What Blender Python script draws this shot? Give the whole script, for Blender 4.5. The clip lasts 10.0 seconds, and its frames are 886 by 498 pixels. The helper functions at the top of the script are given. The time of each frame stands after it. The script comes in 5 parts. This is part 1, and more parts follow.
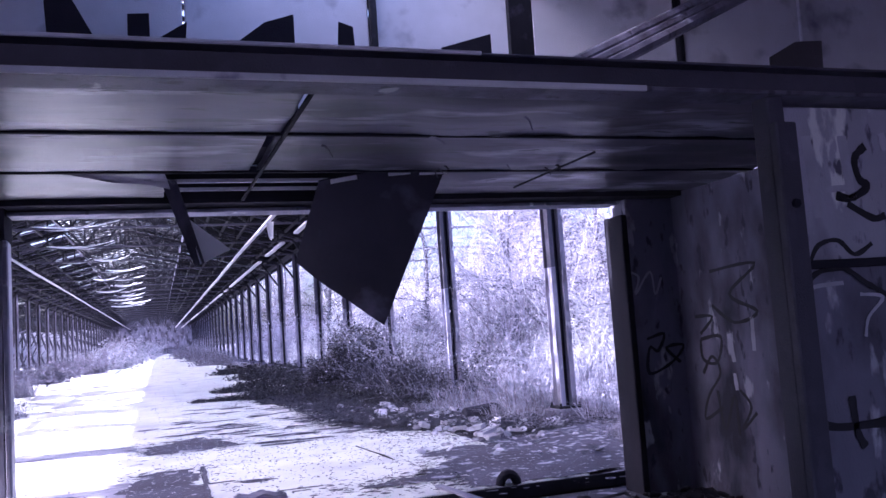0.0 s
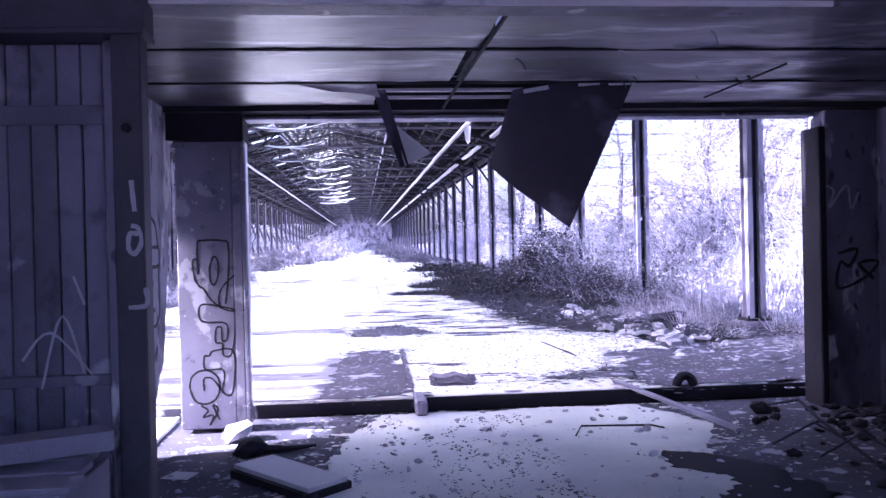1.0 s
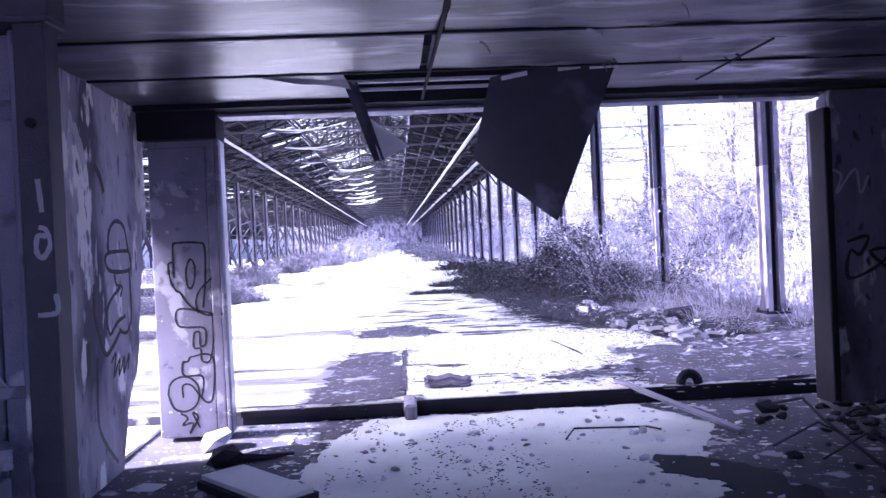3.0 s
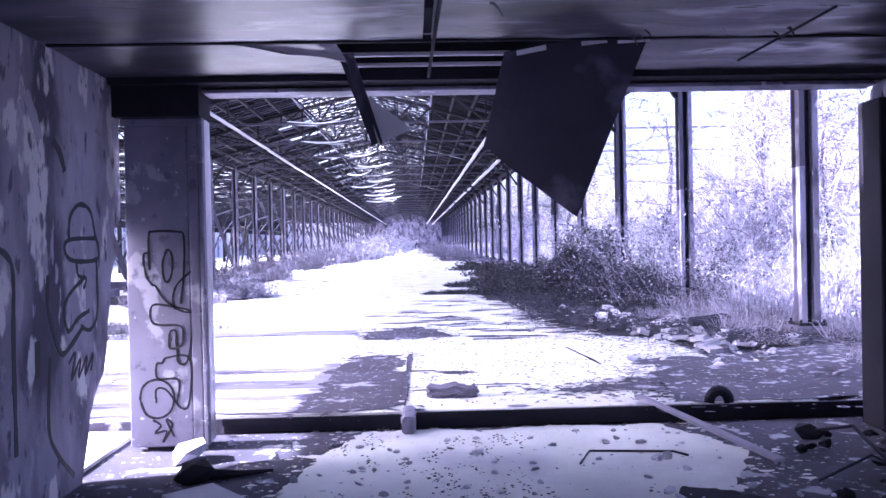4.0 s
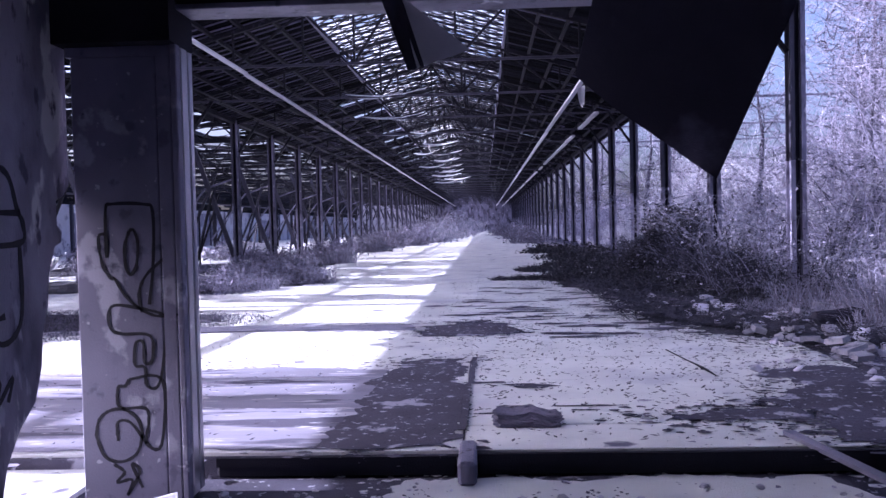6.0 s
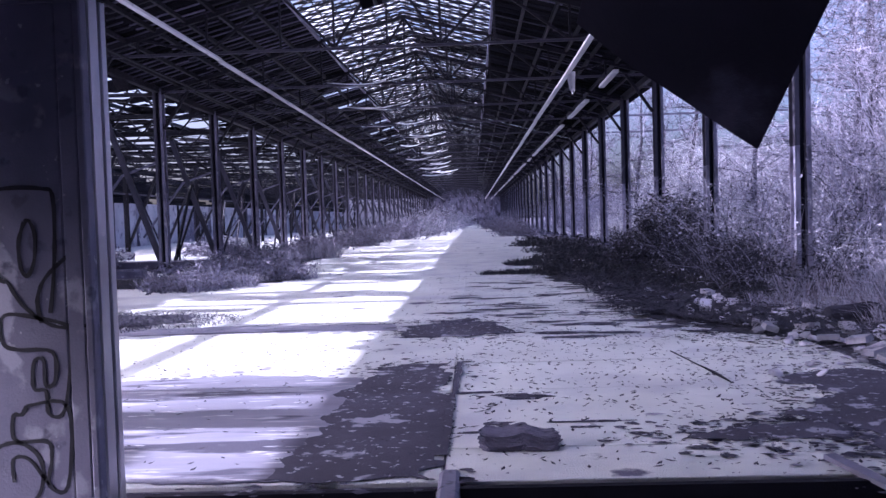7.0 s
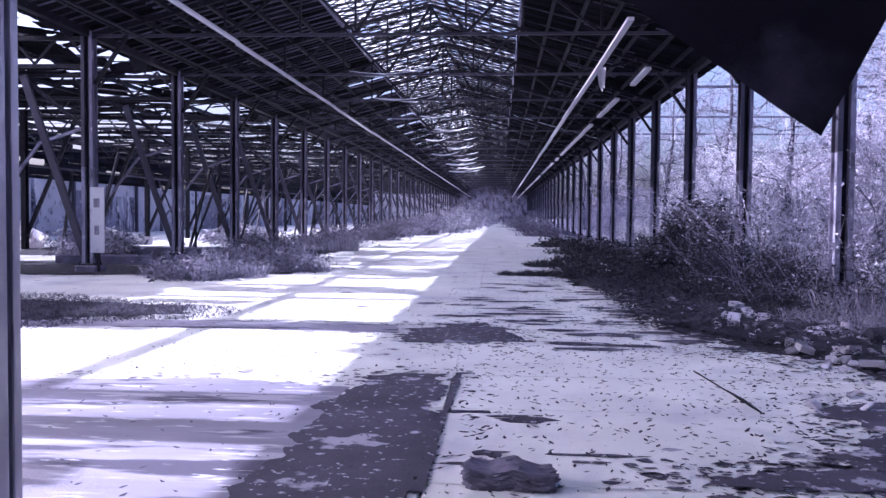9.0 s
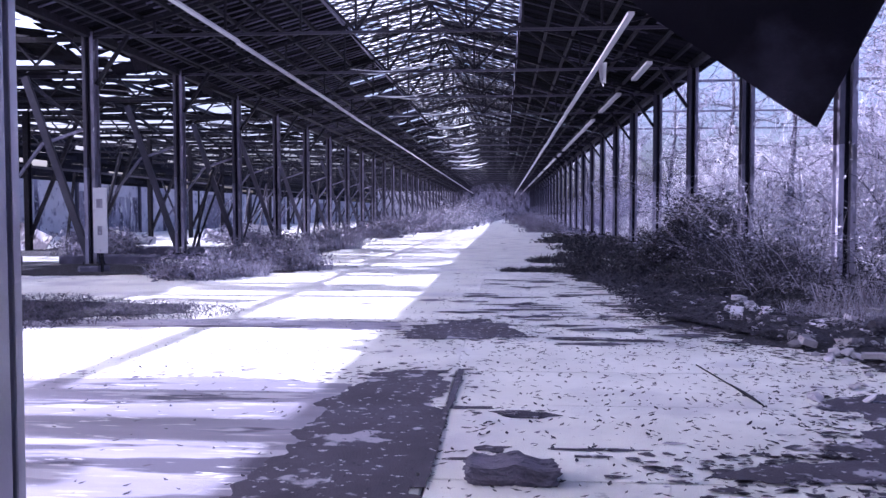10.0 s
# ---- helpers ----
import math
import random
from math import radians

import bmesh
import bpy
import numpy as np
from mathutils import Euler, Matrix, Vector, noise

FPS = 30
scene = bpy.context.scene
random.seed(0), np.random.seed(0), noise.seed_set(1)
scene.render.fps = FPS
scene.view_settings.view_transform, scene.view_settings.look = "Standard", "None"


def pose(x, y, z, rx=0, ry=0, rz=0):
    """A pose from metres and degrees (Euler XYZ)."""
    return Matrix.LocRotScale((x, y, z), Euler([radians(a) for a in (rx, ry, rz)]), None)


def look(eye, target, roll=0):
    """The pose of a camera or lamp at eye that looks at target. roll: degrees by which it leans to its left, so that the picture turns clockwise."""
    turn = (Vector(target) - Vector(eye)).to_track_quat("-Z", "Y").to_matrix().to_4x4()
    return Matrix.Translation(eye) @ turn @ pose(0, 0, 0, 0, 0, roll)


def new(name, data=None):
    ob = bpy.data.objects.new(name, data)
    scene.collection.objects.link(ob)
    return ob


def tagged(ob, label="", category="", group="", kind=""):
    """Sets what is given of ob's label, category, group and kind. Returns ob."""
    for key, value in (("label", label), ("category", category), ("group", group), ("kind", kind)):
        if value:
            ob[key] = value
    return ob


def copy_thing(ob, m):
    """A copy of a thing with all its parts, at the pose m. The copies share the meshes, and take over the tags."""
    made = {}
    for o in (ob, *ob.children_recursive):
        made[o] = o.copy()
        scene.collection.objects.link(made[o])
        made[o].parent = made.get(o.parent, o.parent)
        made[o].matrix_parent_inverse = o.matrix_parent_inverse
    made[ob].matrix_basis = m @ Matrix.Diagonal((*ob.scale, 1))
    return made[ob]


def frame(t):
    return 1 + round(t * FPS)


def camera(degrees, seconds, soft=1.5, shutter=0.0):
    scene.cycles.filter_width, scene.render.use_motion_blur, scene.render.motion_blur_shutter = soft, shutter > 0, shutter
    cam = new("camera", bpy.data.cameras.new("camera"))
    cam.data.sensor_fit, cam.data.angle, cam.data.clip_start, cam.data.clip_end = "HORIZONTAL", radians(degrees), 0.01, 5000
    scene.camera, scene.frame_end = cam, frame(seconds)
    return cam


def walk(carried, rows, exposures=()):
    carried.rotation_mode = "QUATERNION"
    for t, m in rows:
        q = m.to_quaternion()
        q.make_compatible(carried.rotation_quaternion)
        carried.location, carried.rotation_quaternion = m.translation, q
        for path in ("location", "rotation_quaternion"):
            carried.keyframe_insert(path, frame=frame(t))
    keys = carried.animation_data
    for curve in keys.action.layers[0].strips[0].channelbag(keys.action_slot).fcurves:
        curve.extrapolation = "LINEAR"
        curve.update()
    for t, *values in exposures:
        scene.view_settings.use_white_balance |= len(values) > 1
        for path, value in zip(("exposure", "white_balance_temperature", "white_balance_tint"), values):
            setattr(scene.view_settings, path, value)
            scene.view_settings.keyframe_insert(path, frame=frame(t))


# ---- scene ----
cam = camera(55.3, 10.0)
PATH = [
    (0, (-0.053, -0.043, 1.627), (0.591, 1.842, 1.811), -3.9),
    (0.5, (-0.156, -0.264, 1.613), (0.102, 1.717, 1.714), -3.9),
    (1, (-0.112, -0.522, 1.588), (0.08, 1.468, 1.569), -1.3),
    (1.5, (-0.059, -0.594, 1.601), (0.11, 1.399, 1.582), -1.1),
    (2, (0.012, -0.482, 1.581), (0.146, 1.513, 1.56), -1.5),
    (2.5, (0.172, -0.418, 1.569), (0.288, 1.578, 1.549), -2.7),
    (4, (0.472, 0.457, 1.52), (0.54, 2.456, 1.502), -1.2),
    (4.5, (0.488, 0.957, 1.504), (0.369, 2.954, 1.492), -1.9),
    (5, (0.529, 1.494, 1.515), (0.378, 3.489, 1.5), -0.6),
    (6.5, (0.525, 2.779, 1.463), (0.447, 4.777, 1.392), -1.8),
    (7, (0.56, 3.231, 1.451), (0.487, 5.229, 1.379), -1.8),
    (7.5, (0.687, 3.663, 1.439), (0.676, 5.662, 1.365), -0.7),
    (8, (0.725, 3.878, 1.427), (0.663, 5.876, 1.361), -0.3),
    (8.5, (0.715, 3.946, 1.438), (0.59, 5.941, 1.365), 0.5),
    (9, (0.726, 3.974, 1.438), (0.593, 5.968, 1.359), 0.5),
    (9.5, (0.732, 3.989, 1.432), (0.596, 5.982, 1.349), -0.1),
    (10, (0.744, 3.967, 1.434), (0.603, 5.96, 1.348), -0.1),
]
EXPO = (2.6, 3.2, 3.3, 2.95, 1.35, 1.4, 1.7)
KELVIN, TINT = 5290.0, 30.0
walk(cam, [(t, look(eye, target, roll)) for t, eye, target, roll in PATH],
     exposures=[(0.0, EXPO[0], KELVIN, TINT), (1.0, EXPO[1], KELVIN, TINT), (2.7, EXPO[2], KELVIN, TINT), (4.5, EXPO[3], KELVIN, TINT),
                (6.3, EXPO[4], KELVIN, TINT), (7.5, EXPO[5], KELVIN, TINT), (10.0, EXPO[6], KELVIN, TINT)])

# ---------------------------------------------------------------- light
SUN_FROM = Vector((-0.80, 0.012, 0.513)).normalized()
world = bpy.data.worlds.new("sky")
scene.world = world
world.use_nodes = True
wn = world.node_tree.nodes
sky = wn.new("ShaderNodeTexSky")
sky.sky_type = "NISHITA"
sky.sun_disc = False
sky.sun_elevation = math.asin(SUN_FROM.z)
sky.sun_rotation = math.atan2(SUN_FROM.x, SUN_FROM.y)
sky.air_density, sky.dust_density = 0.55, 7.0
world.node_tree.links.new(sky.outputs[0], wn["Background"].inputs[0])
wn["Background"].inputs[1].default_value = 0.15
sun_data = bpy.data.lights.new("sun", "SUN")
sun_data.energy, sun_data.angle, sun_data.color = 3.3, radians(0.5), (1.0, 0.95, 0.9)
sun = new("sun", sun_data)
sun.matrix_world = look(SUN_FROM * 60, (0, 0, 0))


# ---------------------------------------------------------------- mesh helpers
class Mesh:
    """Collects boxes, bars, tubes and sheets, and links them as one object."""

    def __init__(self):
        self.v, self.f = [], []

    def add(self, verts, faces):
        n = len(self.v)
        self.v += [tuple(p) for p in verts]
        self.f += [tuple(n + i for i in f) for f in faces]
        return self

    def box(self, x0, x1, y0, y1, z0, z1, m=None, c=0.0):
        """A box; with c its long edges are chamfered."""
        if c <= 0:
            vs = [Vector((x, y, z)) for z in (z0, z1) for y in (y0, y1) for x in (x0, x1)]
            fs = [(0, 2, 3, 1), (4, 5, 7, 6), (0, 1, 5, 4), (2, 6, 7, 3), (0, 4, 6, 2), (1, 3, 7, 5)]
        else:
            c = min(c, (x1 - x0) / 3, (y1 - y0) / 3, (z1 - z0) / 3)
            bm = bmesh.new()
            bmesh.ops.create_cube(bm, size=1)
            for v in bm.verts:
                v.co = Vector(((x0 + x1) / 2 + v.co.x * (x1 - x0), (y0 + y1) / 2 + v.co.y * (y1 - y0), (z0 + z1) / 2 + v.co.z * (z1 - z0)))
            bmesh.ops.bevel(bm, geom=bm.edges[:], offset=c, segments=1, affect="EDGES")
            bm.verts.index_update()
            vs, fs = [v.co.copy() for v in bm.verts], [[v.index for v in f.verts] for f in bm.faces]
            bm.free()
        if m is not None:
            vs = [m @ v for v in vs]
        return self.add(vs, fs)

    def bar(self, a, b, w, h=None, up=(0, 0, 1)):
        """A rectangular bar from a to b, w wide and h deep along up."""
        h = w if h is None else h
        a, b, up = Vector(a), Vector(b), Vector(up)
        d = (b - a).normalized()
        s = d.cross(up)
        s = s.normalized() if s.length > 1e-4 else Vector((1, 0, 0))
        u = s.cross(d)
        ring = [s * w / 2 + u * h / 2, -s * w / 2 + u * h / 2, -s * w / 2 - u * h / 2, s * w / 2 - u * h / 2]
        return self.add([a + r for r in ring] + [b + r for r in ring],
                        [(0, 1, 2, 3), (7, 6, 5, 4), (0, 4, 5, 1), (1, 5, 6, 2), (2, 6, 7, 3), (3, 7, 4, 0)])

    def tube(self, pts, radii, n=6):
        """A round tube along the points; one radius, or one for each."""
        pts = [Vector(p) for p in pts]
        radii = [radii] * len(pts) if isinstance(radii, (int, float)) else radii
        vs, fs = [], []
        for i, p in enumerate(pts):
            d = (pts[min(i + 1, len(pts) - 1)] - pts[max(i - 1, 0)]).normalized()
            s = d.cross(Vector((0.31, 0.2, 0.93)))
            s = s.normalized() if s.length > 1e-3 else Vector((1, 0, 0))
            u = s.cross(d)
            vs += [p + (s * math.cos(2 * math.pi * k / n) + u * math.sin(2 * math.pi * k / n)) * radii[i] for k in range(n)]
        for i in range(len(pts) - 1):
            fs += [(i * n + k, i * n + (k + 1) % n, (i + 1) * n + (k + 1) % n, (i + 1) * n + k) for k in range(n)]
        fs += [tuple(range(n))[::-1], tuple((len(pts) - 1) * n + k for k in range(n))]
        return self.add(vs, fs)

    def prism(self, outline, depth, m):
        """A flat outline (x, y) given a depth along z, placed by m."""
        n = len(outline)
        vs = [m @ Vector((x, y, z)) for z in (0, depth) for x, y in outline]
        fs = [tuple(range(n))[::-1], tuple(range(n, 2 * n))] + [(i, (i + 1) % n, n + (i + 1) % n, n + i) for i in range(n)]
        return self.add(vs, fs)

    def stone(self, p, size, rnd, squash=0.6):
        """An angular lump."""
        bm = bmesh.new()
        bmesh.ops.create_icosphere(bm, subdivisions=1, radius=1)
        turn = Euler((rnd.uniform(-0.5, 0.5), rnd.uniform(-0.5, 0.5), rnd.uniform(0, 6.3))).to_matrix()
        k = [rnd.uniform(0.65, 1.35) for _ in range(3)]
        for v in bm.verts:
            c = v.co * rnd.uniform(0.75, 1.2)
            v.co = Vector(p) + turn @ Vector((c.x * k[0] * size, c.y * k[1] * size, c.z * k[2] * size * squash))
        bm.verts.index_update()
        vs, fs = [v.co.copy() for v in bm.verts], [[v.index for v in f.verts] for f in bm.faces]
        bm.free()
        return self.add(vs, fs)

    def data(self, name, material, smooth=False):
        me = bpy.data.meshes.new(name)
        me.from_pydata(self.v, [], self.f)
        me.validate()
        if smooth:
            me.polygons.foreach_set("use_smooth", [True] * len(me.polygons))
        me.materials.append(material)
        me.update()
        return me


def part(name, mesh, material, parent=None, label="", smooth=False):
    ob = new(name, mesh.data(name, material, smooth))
    if parent is not None:
        ob.parent = parent
    if label:
        ob["label"] = label
    return ob


def thing(name, label, category, group="", kind="", at=None):
    ob = new(name)
    if at is not None:
        ob.matrix_basis = at
    return tagged(ob, label, category, group, kind)


# ---------------------------------------------------------------- materials
def cool(c):
    """Puts a violet colour grade into base colours, stronger on dark ones."""
    g = 0.3 * c[0] + 0.6 * c[1] + 0.1 * c[2]
    t = max(0.0, 1 - g / 0.75)
    return (g * (1 - 0.02 * t), g * (1 - 0.10 * t), g * (1 + 0.42 * t))


def material(name, base, rough=0.85, metal=0.0, spots=(), grain=18.0, bump=0.25, vary=0.25, island=0.0, objects=0.0, fine=90.0, stretch=None, spec=0.4):
    """A worn surface: a base colour varied at two scales, with blotches of other colours. spots: (colour, scale, low, high)."""
    m = bpy.data.materials.new(name)
    m.use_nodes = True
    n, l = m.node_tree.nodes, m.node_tree.links
    shader = n["Principled BSDF"]
    shader.inputs["Specular IOR Level"].default_value = spec
    base, spots = cool(base), [(cool(c), s, lo, hi) for c, s, lo, hi in spots]
    shader.inputs["Roughness"].default_value, shader.inputs["Metallic"].default_value = rough, metal
    co = n.new("ShaderNodeTexCoord").outputs["Object"]

    if stretch:
        mp = n.new("ShaderNodeMapping")
        mp.inputs["Scale"].default_value = stretch
        l.new(co, mp.inputs["Vector"])
        co = mp.outputs["Vector"]

    def noise_tex(scale, detail=5.0):
        t = n.new("ShaderNodeTexNoise")
        t.inputs["Scale"].default_value, t.inputs["Detail"].default_value = scale, detail
        l.new(co, t.inputs["Vector"])
        return t.outputs["Fac"]

    def ramp(fac, lo, hi, a=(0, 0, 0, 1), b=(1, 1, 1, 1)):
        r = n.new("ShaderNodeValToRGB")
        r.color_ramp.elements[0].position, r.color_ramp.elements[1].position = lo, hi
        r.color_ramp.elements[0].color, r.color_ramp.elements[1].color = a, b
        l.new(fac, r.inputs["Fac"])
        return r.outputs["Color"]

    def mix(fac, a, b, kind="MIX"):
        x = n.new("ShaderNodeMix")
        x.data_type, x.blend_type = "RGBA", kind
        for value, socket in ((fac, x.inputs[0]), (a, x.inputs[6]), (b, x.inputs[7])):
            if isinstance(value, (int, float)):
                socket.default_value = value
            elif isinstance(value, tuple):
                socket.default_value = value if len(value) == 4 else (*value, 1)
            else:
                l.new(value, socket)
        return x.outputs[2]

    big, small = noise_tex(grain * 0.12), noise_tex(grain, 8)
    dark, light = tuple(c * (1 - vary) for c in base), tuple(min(1, c * (1 + vary)) for c in base)
    col = ramp(big, 0.3, 0.7, (*dark, 1), (*light, 1))
    col = mix(ramp(small, 0.35, 0.7), col, mix(0.35, col, (*dark, 1)))
    for colour, scale, lo, hi in spots:
        col = mix(ramp(noise_tex(scale, 7), lo, hi), col, colour)
    if island > 0:
        g = n.new("ShaderNodeNewGeometry").outputs["Random Per Island"]
        col = mix(1.0, col, ramp(g, 0, 1, (1 - island,) * 3 + (1,), (1 + island,) * 3 + (1,)), "MULTIPLY")
    if objects > 0:
        g = n.new("ShaderNodeObjectInfo").outputs["Random"]
        col = mix(1.0, col, ramp(g, 0, 1, (1 - objects,) * 3 + (1,), (1 + objects,) * 3 + (1,)), "MULTIPLY")
    l.new(col, shader.inputs["Base Color"])
    b = n.new("ShaderNodeBump")
    b.inputs["Strength"].default_value, b.inputs["Distance"].default_value = bump, 0.02
    l.new(noise_tex(fine, 6), b.inputs["Height"])
    l.new(b.outputs["Normal"], shader.inputs["Normal"])
    return m


DUST = material("pale_dust_concrete", (0.80, 0.80, 0.81), 0.95, grain=9, vary=0.10, bump=0.5,
                spots=[((0.58, 0.58, 0.59), 0.9, 0.5, 0.72), ((0.16, 0.16, 0.17), 1.9, 0.67, 0.71), ((0.18, 0.17, 0.18), 13.0, 0.68, 0.71), ((0.2, 0.19, 0.2), 31.0, 0.70, 0.74)], objects=0.04)
DARK_FLOOR = material("bare_dark_concrete", (0.08, 0.08, 0.087), 0.85, grain=11, vary=0.35, bump=0.6,
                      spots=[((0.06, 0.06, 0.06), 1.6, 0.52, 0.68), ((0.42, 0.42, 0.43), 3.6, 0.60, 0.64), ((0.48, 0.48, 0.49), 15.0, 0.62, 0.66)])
GREY_FLOOR = material("worn_grey_concrete", (0.34, 0.34, 0.345), 0.85, grain=10, vary=0.3, bump=0.5, stretch=(0.35, 1.6, 1.0), spots=[((0.10, 0.10, 0.11), 2.4, 0.56, 0.62), ((0.5, 0.5, 0.51), 4.0, 0.60, 0.66), ((0.62, 0.62, 0.63), 11.0, 0.64, 0.68)])
SOIL = material("soil", (0.10, 0.09, 0.08), 0.95, grain=10, bump=0.8, spots=[((0.45, 0.44, 0.42), 7.0, 0.54, 0.62), ((0.03, 0.03, 0.03), 3.0, 0.55, 0.7)])
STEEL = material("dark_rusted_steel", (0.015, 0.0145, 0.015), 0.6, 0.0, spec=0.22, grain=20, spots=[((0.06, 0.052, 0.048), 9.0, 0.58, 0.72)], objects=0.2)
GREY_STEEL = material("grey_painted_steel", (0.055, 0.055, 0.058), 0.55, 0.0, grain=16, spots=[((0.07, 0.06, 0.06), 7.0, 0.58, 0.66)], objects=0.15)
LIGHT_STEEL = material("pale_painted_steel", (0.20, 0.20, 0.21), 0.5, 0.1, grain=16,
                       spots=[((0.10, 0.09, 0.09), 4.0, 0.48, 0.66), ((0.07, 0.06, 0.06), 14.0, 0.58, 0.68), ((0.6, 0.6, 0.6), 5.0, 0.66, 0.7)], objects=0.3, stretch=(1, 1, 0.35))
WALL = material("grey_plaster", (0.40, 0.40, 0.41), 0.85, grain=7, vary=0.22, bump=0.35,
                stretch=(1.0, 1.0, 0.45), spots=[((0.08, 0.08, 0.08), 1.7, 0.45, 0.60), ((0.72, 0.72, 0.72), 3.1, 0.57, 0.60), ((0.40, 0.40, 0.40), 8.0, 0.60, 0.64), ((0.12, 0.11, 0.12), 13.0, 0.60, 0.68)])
WALL_DARK = material("dark_plaster", (0.20, 0.20, 0.21), 0.9, grain=7, vary=0.3, bump=0.35,
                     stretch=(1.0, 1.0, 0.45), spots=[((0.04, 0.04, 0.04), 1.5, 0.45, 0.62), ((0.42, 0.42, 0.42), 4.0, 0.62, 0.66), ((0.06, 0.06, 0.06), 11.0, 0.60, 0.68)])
PIER = material("grey_sheet_cladding", (0.25, 0.25, 0.26), 0.6, 0.1, grain=9, vary=0.2, bump=0.15,
                spots=[((0.46, 0.46, 0.47), 2.6, 0.60, 0.63), ((0.12, 0.12, 0.12), 1.4, 0.52, 0.72), ((0.14, 0.13, 0.13), 9.0, 0.60, 0.68), ((0.5, 0.5, 0.5), 17.0, 0.68, 0.70)])
# Dark blotches are stains; pale stretched streaks are reflections put into the colour.
CEILING = material("stained_sheen_panel", (0.115, 0.115, 0.128), 0.36, 0.0, grain=5, vary=0.5, bump=0.08, fine=6.0, stretch=(0.45, 1.6, 1.0),
                   spots=[((0.03, 0.03, 0.03), 1.3, 0.44, 0.58), ((0.46, 0.46, 0.48), 2.4, 0.56, 0.68), ((0.05, 0.05, 0.05), 4.0, 0.54, 0.64), ((0.03, 0.03, 0.03), 9.0, 0.62, 0.67)], objects=0.15)
BLACK = material("matte_black", (0.022, 0.022, 0.022), 0.8, spec=0.15, grain=12)
SHEET = material("dark_sheet_backing", (0.035, 0.035, 0.038), 0.9, spec=0.12, grain=6, vary=0.3, bump=0.2, spots=[((0.10, 0.10, 0.11), 2.5, 0.55, 0.7)])
PLANK = material("weathered_planks", (0.20, 0.20, 0.21), 0.8, grain=12, vary=0.3, bump=0.4, objects=0.2,
                 spots=[((0.36, 0.36, 0.37), 4.0, 0.64, 0.70), ((0.07, 0.07, 0.07), 6.0, 0.6, 0.75)])
# Near-black base with odd paler boards: shade and lit edges put into colour.
ROOF = material("shade_black_boards", (0.009, 0.0088, 0.0088), 0.9, spec=0.06, grain=8, vary=0.4, bump=0.5, island=0.9)
ZINC = material("worn_zinc_strip", (0.62, 0.62, 0.64), 0.32, 0.85, grain=14, vary=0.2, bump=0.12, spots=[((0.2, 0.19, 0.19), 6.0, 0.6, 0.7)], stretch=(1, 1, 0.3))
MID_LEAF = material("grey_green_leaves", (0.19, 0.195, 0.17), 0.5, grain=30, bump=0.1, island=0.6)
PALE_STEEL = material("chalky_painted_steel", (0.27, 0.27, 0.28), 0.6, 0.0, grain=16, spots=[((0.08, 0.075, 0.075), 5.0, 0.5, 0.62), ((0.6, 0.6, 0.6), 7.0, 0.64, 0.68)], objects=0.3, stretch=(1, 1, 0.3))
# Pale tone of lit slits in the roof, put into thin strips.
SLIT = material("light_slit_strips", (0.09, 0.088, 0.087), 0.7, spec=0.3, grain=14, vary=0.4, bump=0.3, island=0.8)
WHITE = material("pale_painted_board", (0.62, 0.62, 0.62), 0.6, grain=8, vary=0.1, bump=0.1, spots=[((0.3, 0.3, 0.3), 6.0, 0.64, 0.74)])
WALL_PALE = material("pale_plaster", (0.58, 0.58, 0.59), 0.85, grain=6, vary=0.15, bump=0.2, spots=[((0.2, 0.2, 0.2), 2.0, 0.55, 0.7)])
LITTER_SOIL = material("dark_leaf_mould", (0.035, 0.032, 0.03), 0.9, grain=22, vary=0.5, bump=1.0, spots=[((0.16, 0.15, 0.14), 14.0, 0.60, 0.66), ((0.34, 0.33, 0.32), 24.0, 0.66, 0.70)])
STONE = material("broken_concrete", (0.50, 0.49, 0.48), 0.9, grain=20, vary=0.3, bump=0.6, spots=[((0.12, 0.11, 0.11), 8.0, 0.55, 0.7)], island=0.5)
PAINT_BLACK = material("black_spray_paint", (0.018, 0.018, 0.02), 0.6, grain=30, vary=0.3, bump=0.05)
PAINT_WHITE = material("white_spray_paint", (0.42, 0.42, 0.43), 0.6, grain=30, vary=0.2, bump=0.05)
WOOD = material("old_timber", (0.30, 0.28, 0.26), 0.8, grain=14, vary=0.3, bump=0.4)
TWIG = material("dry_twigs", (0.60, 0.58, 0.54), 0.85, grain=30, bump=0.2, island=0.5)
TWIG_DARK = material("grey_twigs", (0.29, 0.285, 0.275), 0.9, grain=30, bump=0.2, island=0.5)
LEAF = material("dark_evergreen_leaves", (0.028, 0.031, 0.026), 0.4, spec=0.4, grain=30, bump=0.1, island=0.6)
PALE_LEAF = material("dry_pale_leaves", (0.42, 0.40, 0.33), 0.8, grain=30, bump=0.1, island=0.5)
GRASS = material("dry_grass", (0.34, 0.33, 0.28), 0.85, grain=30, bump=0.1, island=0.5)
DARK_GRASS = material("short_dark_grass", (0.10, 0.10, 0.07), 0.9, grain=30, bump=0.1, island=0.7)
BARK = material("bark", (0.055, 0.05, 0.047), 0.9, grain=25, bump=0.7)
BRICK = material("old_brick", (0.17, 0.165, 0.16), 0.9, grain=25, vary=0.3, bump=0.7, spots=[((0.4, 0.39, 0.38), 7.0, 0.66, 0.72)])
PANE = bpy.data.materials.new("dusty_skylight_glass")
PANE.use_nodes = True
_n, _l = PANE.node_tree.nodes, PANE.node_tree.links
_tr = _n.new("ShaderNodeBsdfTranslucent")
_tr.inputs[0].default_value = (0.75, 0.76, 0.78, 1)
_di = _n.new("ShaderNodeBsdfTransparent")
_mx = _n.new("ShaderNodeMixShader")
_mx.inputs[0].default_value = 0.62
